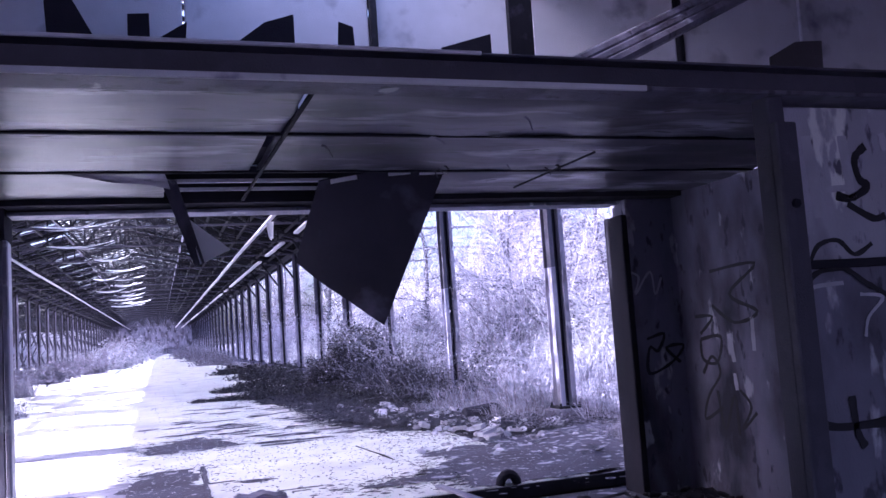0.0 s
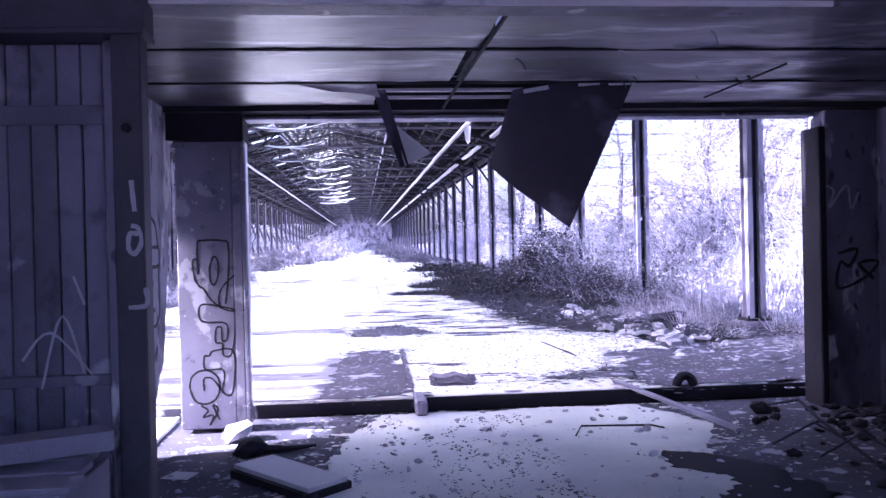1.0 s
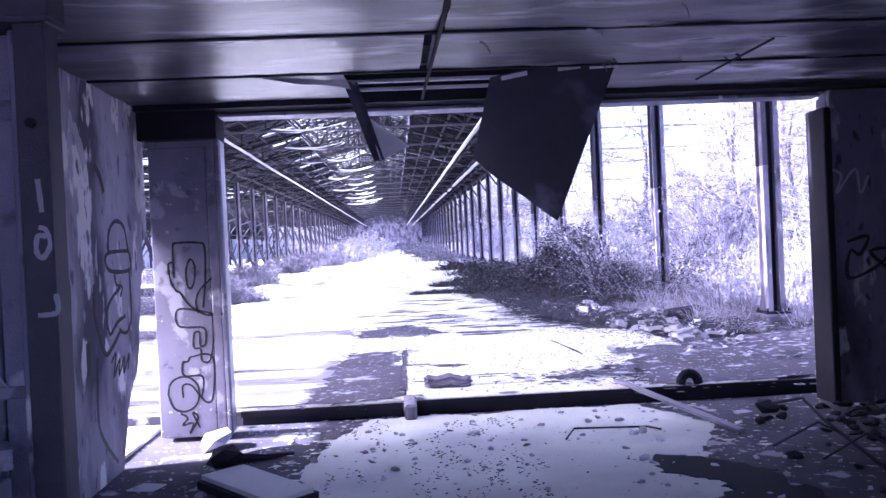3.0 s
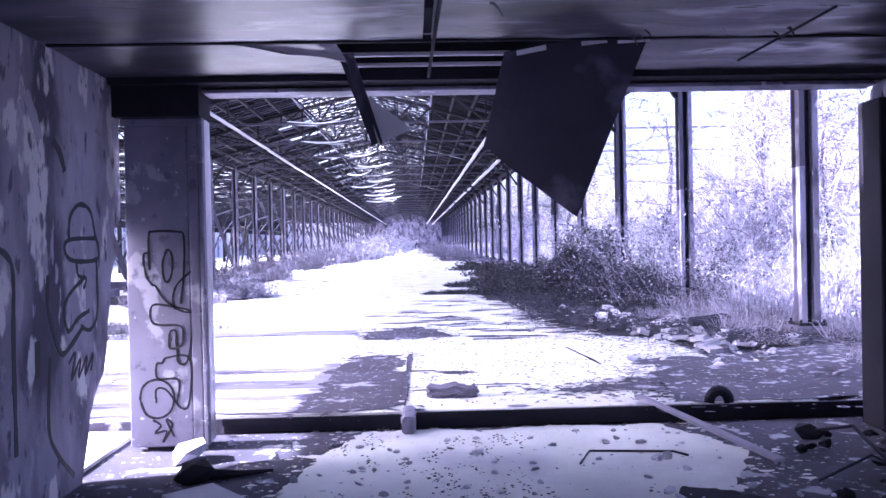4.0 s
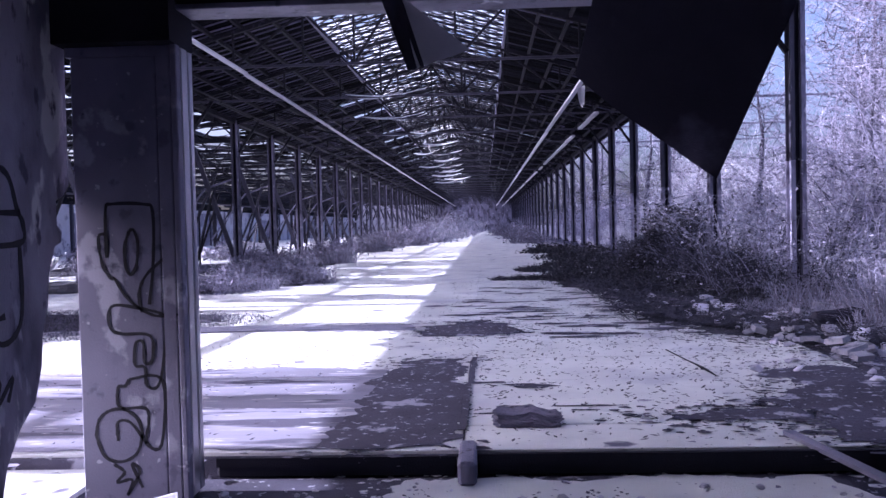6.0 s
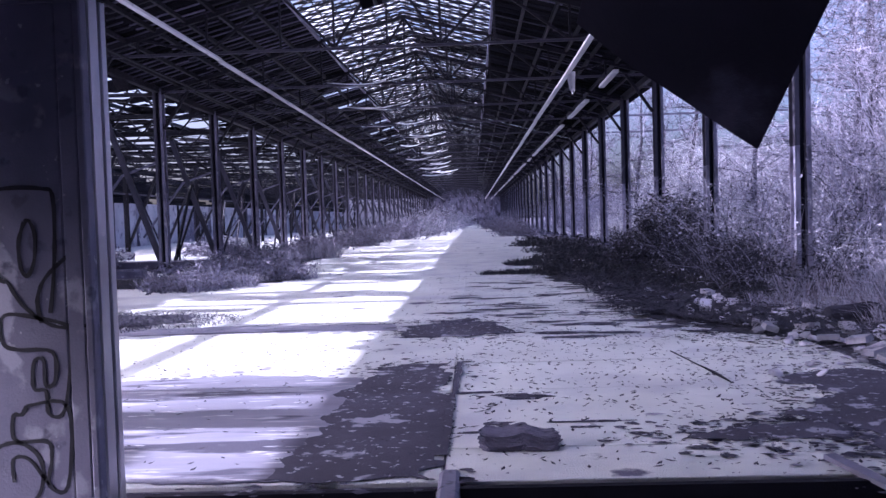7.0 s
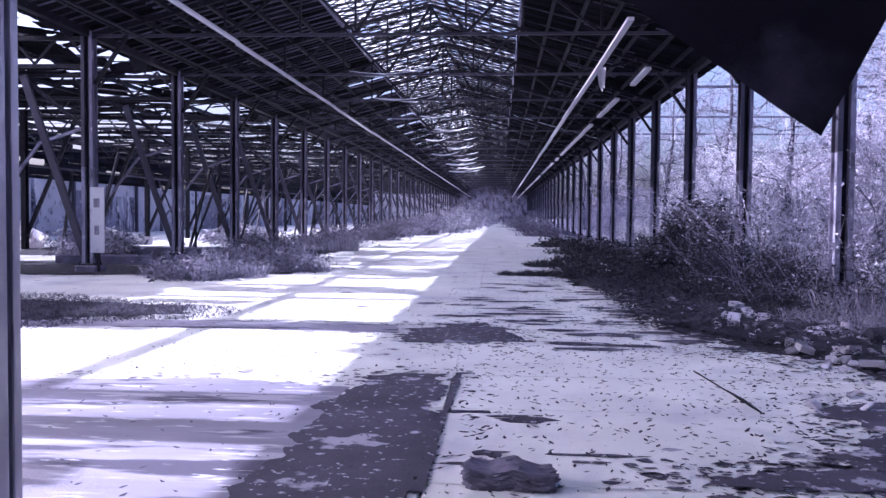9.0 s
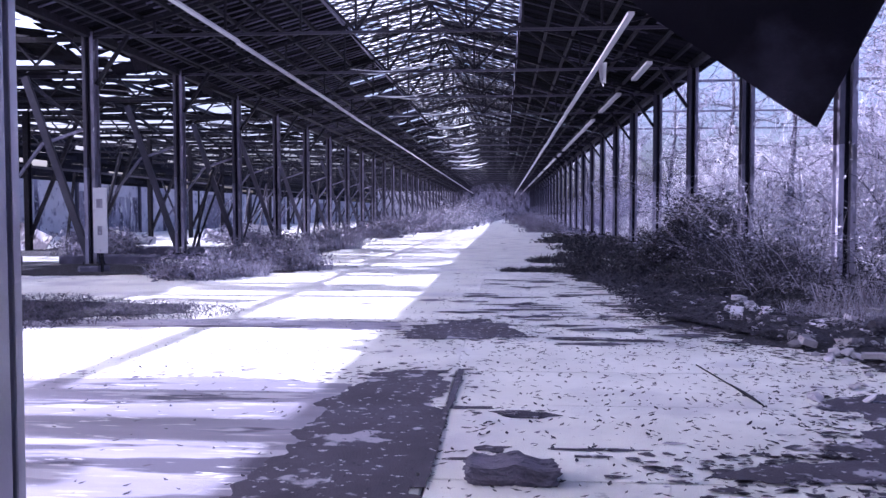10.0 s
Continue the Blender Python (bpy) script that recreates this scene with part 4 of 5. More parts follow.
PLANES = {"pier": (plane_y(6.7985), pier), "west": (plane_x(-1.7085, 1), lw), "east": (plane_x(4.5985, -1), rw), "jamb": (plane_y(6.7985), right_jamb),
          "panel": (plane_y(3.3985), east_panels), "column": (plane_y(3.1985), west_column), "planks": (plane_y(3.3535), plank_wall)}
STROKES = [
    ("pier", "B", 0.017, [(-1.27, 1.097), (-1.242, 1.323), (-1.236, 1.59), (-1.284, 1.633), (-1.451, 1.638), (-1.493, 1.604), (-1.493, 1.351)]),
    ("pier", "B", 0.017, [(-1.493, 1.478), (-1.535, 1.463), (-1.521, 1.323), (-1.479, 1.244), (-1.451, 1.232), (-1.395, 1.139), (-1.311, 1.069), (-1.228, 1.035), (-1.102, 1.041)]),
    ("pier", "B", 0.017, [(-1.367, 1.492), (-1.395, 1.407), (-1.39, 1.294), (-1.362, 1.261), (-1.331, 1.323), (-1.323, 1.435), (-1.345, 1.497), (-1.367, 1.492)]),
    ("pier", "B", 0.017, [(-1.172, 1.351), (-1.284, 1.252), (-1.325, 1.153), (-1.311, 1.055)]),
    ("pier", "B", 0.017, [(-1.186, 1.041), (-1.284, 1.069), (-1.451, 1.097), (-1.493, 1.055), (-1.484, 0.97), (-1.423, 0.942), (-1.27, 0.928), (-1.264, 0.801), (-1.306, 0.787), (-1.311, 0.894), (-1.353, 0.886), (-1.359, 0.773), (-1.306, 0.759), (-1.297, 0.66), (-1.228, 0.674), (-1.186, 0.928), (-1.186, 1.041)]),
    ("pier", "B", 0.017, [(-1.395, 0.697), (-1.417, 0.66), (-1.456, 0.652), (-1.451, 0.547), (-1.311, 0.539), (-1.295, 0.463), (-1.311, 0.35), (-1.228, 0.342), (-1.211, 0.688), (-1.395, 0.697)]),
    ("pier", "B", 0.017, [(-1.585, 0.392), (-1.568, 0.477), (-1.507, 0.528), (-1.423, 0.533), (-1.353, 0.477), (-1.334, 0.392), (-1.367, 0.294), (-1.451, 0.251), (-1.54, 0.28), (-1.585, 0.392)]),
    ("pier", "B", 0.017, [(-1.465, 0.364), (-1.465, 0.463), (-1.395, 0.463), (-1.311, 0.35)]),
    ("pier", "B", 0.017, [(-1.493, 0.237), (-1.437, 0.195), (-1.479, 0.139), (-1.395, 0.153), (-1.423, 0.068), (-1.353, 0.195), (-1.395, 0.237), (-1.339, 0.11)]),
    ("pier", "B", 0.017, [(-1.158, 2.408), (-1.172, 1.886), (-1.155, 1.041), (-1.178, 0.364)]),
    ("west", "B", 0.031, [(5.88, 1.573), (5.908, 1.726), (6.06, 1.81), (6.245, 1.772), (6.321, 1.609), (6.369, 1.536), (6.334, 1.444), (5.886, 1.455), (5.849, 1.573), (6.347, 1.591)]),
    ("west", "B", 0.027, [(5.987, 1.435), (6.021, 1.347), (6.145, 1.324), (6.096, 1.256)]),
    ("west", "B", 0.031, [(6.102, 1.326), (5.868, 1.236), (5.784, 1.142), (5.833, 1.004), (5.997, 1.072), (6.187, 1.107)]),
    ("west", "B", 0.031, [(6.332, 1.425), (6.33, 1.094), (6.202, 0.98), (6.034, 1.016)]),
    ("west", "B", 0.036, [(5.558, 1.368), (5.556, 1.162), (5.678, 0.925), (5.785, 0.877), (6.075, 1.012)]),
    ("west", "B", 0.022, [(5.832, 0.803), (5.939, 0.855), (5.87, 0.696), (6.016, 0.81), (5.982, 0.694), (6.126, 0.811), (6.09, 0.693), (6.232, 0.814), (6.187, 0.705)]),
    ("west", "B", 0.054, [(4.829, 2.215), (4.812, 1.813), (4.829, 1.627), (4.893, 1.547), (4.778, 1.442), (4.682, 1.239), (4.627, 0.939), (4.582, 0.645)]),
    ("west", "B", 0.040, [(4.893, 1.547), (5.061, 1.489), (5.125, 1.373), (5.112, 1.029), (5.112, 0.398)]),
    ("west", "B", 0.059, [(5.67, 2.187), (5.773, 2.118), (5.839, 2.008)]),
    ("west", "B", 0.036, [(5.568, 0.876), (5.523, 0.474), (5.627, 0.289), (5.874, 0.087)]),
    ("west", "B", 0.062, [(5.398, 0.993), (5.394, 0.779)]),
    ("west", "W", 0.09, [(5.328, 2.414), (5.413, 2.308), (5.499, 2.166)]),
    ("west", "W", 0.05, [(4.903, 1.846), (4.943, 1.684)]),
    ("east", "B", 0.03, [(6.537, 1.054), (6.388, 1.209), (6.291, 1.062), (6.486, 0.855), (6.56, 0.648), (6.298, 0.767)]),
    ("east", "B", 0.03, [(6.355, 0.911), (6.289, 0.572), (6.127, 0.874), (6.104, 0.542)]),
    ("east", "B", 0.03, [(6.531, 1.36), (6.241, 1.382), (6.315, 1.16), (6.517, 1.182), (6.531, 1.36)]),
    ("east", "B", 0.03, [(6.31, 1.959), (5.702, 1.978), (6.067, 1.744), (5.727, 1.584), (6.029, 1.5), (6.317, 1.658)]),
    ("east", "B", 0.03, [(6.583, 1.567), (6.333, 1.558), (6.523, 1.411)]),
    ("east", "B", 0.03, [(6.044, 0.926), (5.92, 0.792), (6.059, 0.593), (5.856, 0.75)]),
    ("east", "W", 0.05, [(6.12, 1.405), (6.082, 1.164)]),
    ("east", "W", 0.05, [(5.804, 1.541), (5.812, 1.261)]),
    ("east", "W", 0.05, [(6.097, 1.067), (6.082, 0.924)]),
    ("jamb", "B", 0.03, [(4.206, 1.39), (4.392, 1.429), (4.315, 1.278), (4.228, 1.31), (4.204, 1.079), (4.455, 1.163), (4.594, 1.31), (4.408, 1.297), (4.546, 1.156)]),
    ("jamb", "W", 0.02, [(4.062, 2.024), (4.176, 1.966), (4.13, 1.811), (4.302, 2.013), (4.34, 1.8), (4.418, 1.955)]),
    ("panel", "W", 0.055, [(3.126, 2.478), (3.159, 2.052)]),
    ("panel", "W", 0.055, [(3.357, 2.48), (3.385, 2.15)]),
    ("panel", "W", 0.03, [(3.208, 2.197), (3.363, 2.204)]),
    ("panel", "W", 0.05, [(3.625, 2.497), (3.646, 2.405)]),
    ("panel", "B", 0.045, [(3.506, 2.426), (3.428, 2.359), (3.443, 2.254), (3.493, 2.208), (3.372, 2.15), (3.283, 2.167)]),
    ("panel", "B", 0.04, [(3.35, 2.121), (3.507, 2.043), (3.592, 2.056)]),
    ("panel", "B", 0.03, [(2.954, 1.645), (3.093, 1.766), (3.276, 1.787), (3.413, 1.707), (3.542, 1.642)]),
    ("panel", "W", 0.02, [(2.984, 1.686), (3.121, 1.707), (3.266, 1.714)]),
    ("panel", "W", 0.02, [(3.367, 1.651), (3.513, 1.629), (3.406, 1.532), (3.373, 1.433)]),
    ("panel", "B", 0.025, [(3.064, 1.81), (3.131, 1.909), (3.26, 1.933), (3.36, 1.857), (3.48, 1.911)]),
    ("panel", "B", 0.05, [(2.963, 1.058), (3.13, 1.0), (3.445, 0.996)]),
    ("panel", "B", 0.05, [(3.24, 1.144), (3.252, 0.973), (3.293, 0.885)]),
    ("column", "W", 0.02, [(-1.083, 1.877), (-1.072, 1.744)]),
    ("column", "W", 0.02, [(-1.088, 1.684), (-1.058, 1.671), (-1.047, 1.61), (-1.077, 1.563), (-1.1, 1.588), (-1.093, 1.648), (-1.058, 1.647)]),
    ("column", "W", 0.02, [(-1.106, 1.334), (-1.031, 1.344), (-1.034, 1.417)]),
    ("planks", "W", 0.012, [(-1.527, 0.974), (-1.434, 1.295), (-1.344, 1.041)]),
    ("planks", "W", 0.012, [(-1.607, 1.101), (-1.484, 1.222), (-1.308, 1.028)]),
    ("planks", "W", 0.012, [(-1.381, 1.468), (-1.336, 1.342)]),
]
for i, (where, colour, width, pts) in enumerate(STROKES):
    m, owner = PLANES[where]
    part("paint_stroke", stroke(pts, width, m, i), PAINT_BLACK if colour == "B" else PAINT_WHITE, owner, "black spray paint" if colour == "B" else "white spray paint")

# ---------------------------------------------------------------- things in the entrance room
q = random.Random(5)


def flat_board(name, corners, z, thick, mat, label, category):
    m = Mesh()
    n = len(corners)
    vs = [(x, y, z) for x, y in corners] + [(x, y, z + thick) for x, y in corners]
    m.add(vs, [tuple(range(n))[::-1], tuple(range(n, 2 * n))] + [(i, (i + 1) % n, n + (i + 1) % n, n + i) for i in range(n)])
    return tagged(part(name, m, mat), label, category)


slab_board = thing("flat_board", "pale square board lying on a dark frame", "board")
fb = Mesh()
ct = [(-1.02, 5.40), (-0.47, 4.72), (-0.24, 4.95), (-0.78, 5.62)]
fb.add([(x, y, z) for z in (0.055, 0.085) for x, y in ct], [(3, 2, 1, 0), (4, 5, 6, 7)] + [(i, (i + 1) % 4, 4 + (i + 1) % 4, 4 + i) for i in range(4)])
part("top", fb, WHITE, slab_board, "pale dusty top")
fb = Mesh()
ct = [(-1.04, 5.36), (-0.48, 4.68), (-0.21, 4.96), (-0.76, 5.66)]
fb.add([(x, y, z) for z in (0.002, 0.054) for x, y in ct], [(3, 2, 1, 0), (4, 5, 6, 7)] + [(i, (i + 1) % 4, 4 + (i + 1) % 4, 4 + i) for i in range(4)])
part("frame", fb, STEEL, slab_board, "dark frame")

# chunk with a flat pale top
ch = Mesh().stone((-1.15, 6.50, 0.075), 0.145, random.Random(3), 0.75)
ch.v = [(x, y, max(0.002, min(z, 0.135 + 0.05 * (x + 1.15)))) for x, y, z in ch.v]
tagged(part("concrete_chunk", ch, STONE), "pale broken concrete chunk beside the pier", "rubble")
sk = thing("cloth_bundle", "dark crumpled bundle with a trailing end", "bundle")
part("lump", Mesh().stone((-0.98, 5.98, 0.05), 0.12, q, 0.5), BLACK, sk)
part("tail", Mesh().tube([(-0.9, 5.98, 0.04), (-0.7, 6.03, 0.025), (-0.5, 6.12, 0.02)], [0.04, 0.025, 0.01], 6), BLACK, sk)
flat_board("paper_scrap", [(-1.52, 5.42), (-1.33, 5.36), (-1.28, 5.52), (-1.45, 5.58)], 0.002, 0.006, WHITE, "pale scrap of card on the floor", "scrap")

crate = thing("crate", "old pale timber crate beside the column", "crate")
for x0, x1, y0, y1 in ((-1.70, -1.15, 2.45, 2.47), (-1.15, -1.13, 2.45, 2.95), (-1.72, -1.70, 2.45, 2.95), (-1.70, -1.15, 2.93, 2.95)):
    for k in range(3):
        part("side_board", Mesh().box(x0, x1, y0, y1, 0.02 + k * 0.25, 0.255 + k * 0.25, c=0.004), WOOD, crate)
for k in range(3):
    part("lid_board", Mesh().box(-1.74, -1.11 - 0.03 * k, 2.43 + k * 0.18, 2.60 + k * 0.18, 0.762, 0.785 + 0.006 * k, c=0.004), WOOD, crate)
tb = Mesh().bar((-2.3, 2.30, 0.86), (-1.13, 2.95, 0.84), 0.17, 0.075)
tagged(part("timber_baulk", tb, WOOD), "heavy pale timber laid across a crate", "timber")
cr2 = thing("crate", "old dark timber crate in the corner", "crate")
part("body", Mesh().box(-2.6, -2.0, 2.0, 2.6, 0.01, 0.80, c=0.01), WOOD, cr2)
part("rim", Mesh().box(-2.63, -1.97, 1.97, 1.998, 0.70, 0.79, c=0.004), WOOD, cr2)

tarp = Mesh().prism(ragged([(2.10, 5.48), (2.35, 5.40), (2.62, 4.95), (2.75, 4.5), (2.60, 4.1), (2.25, 3.9), (1.95, 4.4), (2.25, 4.75), (2.02, 5.1)], 0.04, 0.05, 9), 0.005, pose(0, 0, 0.008))
tagged(part("charred_sheet", tarp, BLACK), "charred black sheet flat on the floor", "sheet")
fp = thing("floor_plank", "long narrow pale plank across the door rail", "plank")
part("plank", Mesh().bar((2.36, 7.62, 0.165), (2.86, 5.95, 0.03), 0.07, 0.025), WOOD, fp)
tagged(part("pipe_offcut", Mesh().tube([(2.92 + 0.085 * (1 - math.cos(a)), 7.47, 0.12 + 0.10 * math.sin(a)) for a in [k * math.pi / 8 for k in range(9)]], 0.045, 8), BLACK),
       "short bent dark pipe offcut on the rail", "pipe")
rod = Mesh().tube([(1.55, 6.05, 0.02), (1.68, 6.38, 0.02), (2.25, 6.30, 0.02), (2.32, 6.18, 0.02)], 0.008, 5)
tagged(part("bent_rod", rod, STEEL), "thin bent steel rod on the dust", "rod")
for pts, r in (([(3.10, 5.95, 0.22), (3.22, 5.70, 0.30), (3.18, 5.3, 0.22), (3.32, 4.9, 0.02)], 0.025), ([(2.9, 5.5, 0.02), (3.2, 5.45, 0.18), (3.5, 5.6, 0.02)], 0.018),
               ([(3.05, 5.1, 0.02), (3.3, 5.0, 0.20), (3.45, 4.6, 0.06), (3.5, 4.3, 0.02)], 0.018)):
    tagged(part("fallen_branch", Mesh().tube(pts, r * 0.5, 5), BARK), "bare crooked branch among the debris", "branch", "branches")
heap = Mesh()
for k in range(240):
    heap.stone((4.55 - abs(q.gauss(0, 0.55)), q.uniform(3.7, 6.7), q.uniform(0.0, 0.05)), abs(q.gauss(0, 0.035)) + 0.02, q, 0.5)
tagged(part("debris_heap", heap, BLACK), "black debris heaped along the wall", "debris", kind="stuff")
grit = Mesh()
for k in range(260):
    x, y = q.uniform(-1.6, 3.2), q.uniform(3.6, 7.2)
    grit.stone((x, y, 0.008), abs(q.gauss(0, 0.014)) + 0.006, q, 0.6)
for k in range(14):
    grit.stone((q.uniform(-0.5, 2.4), q.uniform(4.6, 7.1), 0.015), q.uniform(0.03, 0.06), q, 0.55)
tagged(part("grit", grit, STONE), "small stones and grit over the dusty floor", "grit", kind="stuff")
# footprints pressed into the dust: low broken ridges
prints = Mesh()
for k in range(90):
    x, y, a = q.uniform(-0.2, 1.3), q.uniform(4.0, 6.9), q.uniform(-0.4, 0.4)
    for e in range(9):
        prints.stone((x + q.gauss(0, 0.028) + a * e * 0.01, y + e * 0.027, 0.005), q.uniform(0.006, 0.017), q, 0.35)
tagged(part("footprints", prints, DARK_FLOOR), "trodden marks in the pale dust", "footprints", kind="stuff")

# debris and pipes above the soffit
def torn_sheet(pts, label):
    return tagged(part("torn_sheet", Mesh().prism(pts, 0.012, plane_y(5.0)), BLACK), label, "torn sheet", "torn sheets")


for pts in ([(-0.55, 2.77), (-0.30, 2.77), (-0.34, 3.40), (-0.52, 3.75), (-0.60, 3.6)], [(-0.17, 2.77), (-0.04, 2.77), (-0.04, 3.56), (-0.16, 3.55)],
            [(-0.02, 2.77), (0.10, 2.77), (0.17, 3.52), (0.02, 3.42)], [(0.45, 2.77), (0.80, 2.77), (0.80, 3.60), (0.62, 3.54), (0.47, 3.42)],
            [(1.02, 2.77), (1.2, 2.77), (1.17, 3.54), (1.08, 3.57)], [(1.8, 2.77), (2.1, 2.77), (2.10, 3.54), (1.75, 3.43)],
            [(4.3, 2.77), (4.8, 2.77), (4.85, 3.62), (4.6, 3.6), (4.35, 3.47)]):
    torn_sheet(pts, "dark torn sheet standing on top of the soffit")
tagged(part("hanging_strut", Mesh().bar((2.34, 5.05, 2.8), (2.36, 5.05, 5.0), 0.17, 0.05, (0, 1, 0)), STEEL), "dark strut above the soffit", "strut")
for dx in (0, 0.16, 0.3):
    tagged(part("slanted_pipe", Mesh().tube([(3.0 + dx, 5.6, 3.55), (5.3 + dx, 6.4, 4.7)], 0.055, 8), LIGHT_STEEL), "pale pipe slanting up above the soffit", "pipe", "slanted pipes")
tagged(part("valve", Mesh().stone((3.35, 5.55, 3.42), 0.14, q, 0.9).tube([(3.35, 5.55, 3.4), (3.35, 5.55, 2.77)], 0.04, 6), STEEL), "dark valve lump under the slanting pipes", "valve")

# ---------------------------------------------------------------- things in the hall
bl = Mesh()
bm = bmesh.new()
bmesh.ops.create_cube(bm, size=1)
bmesh.ops.subdivide_edges(bm, edges=bm.edges[:], cuts=11, use_grid_fill=True)
for v in bm.verts:
    p = v.co.copy()
    p = p * 0.86 + p.normalized() * 0.09 + noise.noise_vector(p * 3.0) * 0.09 + noise.noise_vector(p * 12.0) * 0.07 + noise.noise_vector(p * 31.0) * 0.03
    v.co = Vector((0.79 + p.x * 0.42, 8.10 + p.y * 0.22, HALL_Z + 0.042 + p.z * 0.105 + 0.012 * math.sin(p.x * 11 + 1) - 0.03 * max(0, p.x - 0.2)))
bm.normal_update()
bm.verts.index_update()
bl.add([v.co.copy() for v in bm.verts], [[v.index for v in f.verts] for f in bm.faces])
bm.free()
tagged(part("masonry_lump", bl, BRICK), "dark broken masonry block with dusty top on the floor", "rubble")
stick = Mesh().prism([(0, 0), (0.014, 0.2), (0.02, 0.42), (0.0, 0.72), (-0.008, 0.42), (-0.007, 0.2)], 0.012, pose(2.50, 9.75, HALL_Z + 0.004, 0, 0, 3))
tagged(part("dry_leaf_blade", stick, STEEL), "long dark dry blade on the floor", "leaf")
tagged(part("thin_stick", Mesh().tube([(2.40, 11.3, HALL_Z + 0.006), (2.47, 10.4, HALL_Z + 0.006)], 0.006, 5), STEEL), "thin dark stick on the floor", "stick")

sign = thing("leaning_board", "pale narrow notice board fixed to a hall column", "board")
part("board", Mesh().box(-8.30, -7.98, 22.10, 22.125, 0.55, 2.0, c=0.005), WHITE, sign)
part("mark", Mesh().box(-8.22, -8.08, 22.092, 22.098, 1.55, 1.75), WALL, sign, "dark unreadable printed block")
part("mark", Mesh().box(-8.20, -8.10, 22.092, 22.098, 0.95, 1.15), WALL, sign, "dark unreadable printed block")
part("post", Mesh().box(-8.16, -8.10, 22.126, 22.16, 0.1, 1.9), STEEL, sign)
for x, y, w in ((-9.4, 25.0, 2.6), (-12.8, 24.6, 2.4), (-9.9, 30.2, 2.2)):
    tagged(part("kerb_block", Mesh().box(x - w / 2, x + w / 2, y, y + 0.35, 0.09, 0.36, c=0.04), BRICK), "low dark weathered kerb block", "kerb", "kerb blocks")
for k in range(16):
    x, y = q.uniform(-13, -9), q.uniform(22, 50)
    a = q.uniform(-0.6, 0.6)
    tagged(part("fallen_strut", Mesh().bar((x, y, 0.1), (x + a * 2, y + q.uniform(-1, 1), q.uniform(1.8, 3.2)), 0.07, 0.07), GREY_STEEL if k % 2 else STEEL), "bent steel strut leaning in the open aisle", "strut", "fallen struts")
for k in range(10):
    x, y = q.uniform(-18, -10), q.uniform(24, 50)
    w = q.uniform(0.5, 1.2)
    m = pose(x, y, 0.1 + w * 0.25, q.uniform(50, 75), q.uniform(-20, 20), q.uniform(-40, 40))
    tagged(part("fallen_sheet", Mesh().box(-w, w, -w * 0.5, w * 0.5, 0, 0.02, m), WHITE if k % 2 else WALL), "bent pale sheet lying against rubble", "sheet", "fallen sheets")
# rags and sagging strips hung from the conduits
for x, y, z, w in ((3.0, 24.4, 4.99, 0.20), (3.05, 24.9, 4.99, 0.16), (-5.0, 15.3, 5.1, 0.10)):
    tagged(part("hanging_rag", sheet([(x, y, z), (x + w, y, z), (x + w * 0.9, y + 0.05, z - 0.5), (x + w * 0.3, y, z - 0.35)], 5, 6, 0.06, 0.006), WHITE), "pale rag of insulation hanging from a conduit", "rag", "rags")
for k in range(22):
    x, y = MID - q.uniform(0.2, 1.9), COLS[3 + k // 2] - (0.62 if k % 2 else 0.03)
    z, w = TIE + 0.09 - 0.02 * (k % 2), q.uniform(0.6, 1.2)
    tagged(part("sagging_panel", sheet([(x - w, y, z - 0.10), (x + w, y, z + 0.06), (x + w * 0.9, y + 0.7, z + 0.10), (x - w * 0.95, y + 0.7, z)], 8, 3, -0.16, 0.01), WHITE), "pale sagging ceiling panel under the lantern", "ceiling panel", "sagging panels")

# ---------------------------------------------------------------- plants
def leaf_quad(m, p, size, rnd):
    """A small folded leaf."""
    d = Vector((rnd.gauss(0, 1), rnd.gauss(0, 1), rnd.gauss(0, 0.6))).normalized()
    s = d.cross(Vector((rnd.gauss(0, 1), rnd.gauss(0, 1), rnd.gauss(0, 1)))).normalized()
    n = d.cross(s)
    p = Vector(p)
    m.add([p - d * size, p + s * size * 0.45 + n * size * 0.2, p + d * size, p - s * size * 0.45 + n * size * 0.2], [(0, 1, 2), (0, 2, 3)])


def twig(m, p, d, length, r, rnd, segs=4, droop=0.25, wander=0.35):
    """A thin three-sided stem that wanders; returns its points."""
    pts = [Vector(p)]
    d = Vector(d).normalized()
    for i in range(segs):
        d = (d + Vector((rnd.gauss(0, wander), rnd.gauss(0, wander), rnd.gauss(0, wander) - droop * i / segs))).normalized()
        pts.append(pts[-1] + d * length / segs)
    m.tube(pts, [r * (1 - 0.75 * i / segs) for i in range(segs + 1)], 3)
    return pts


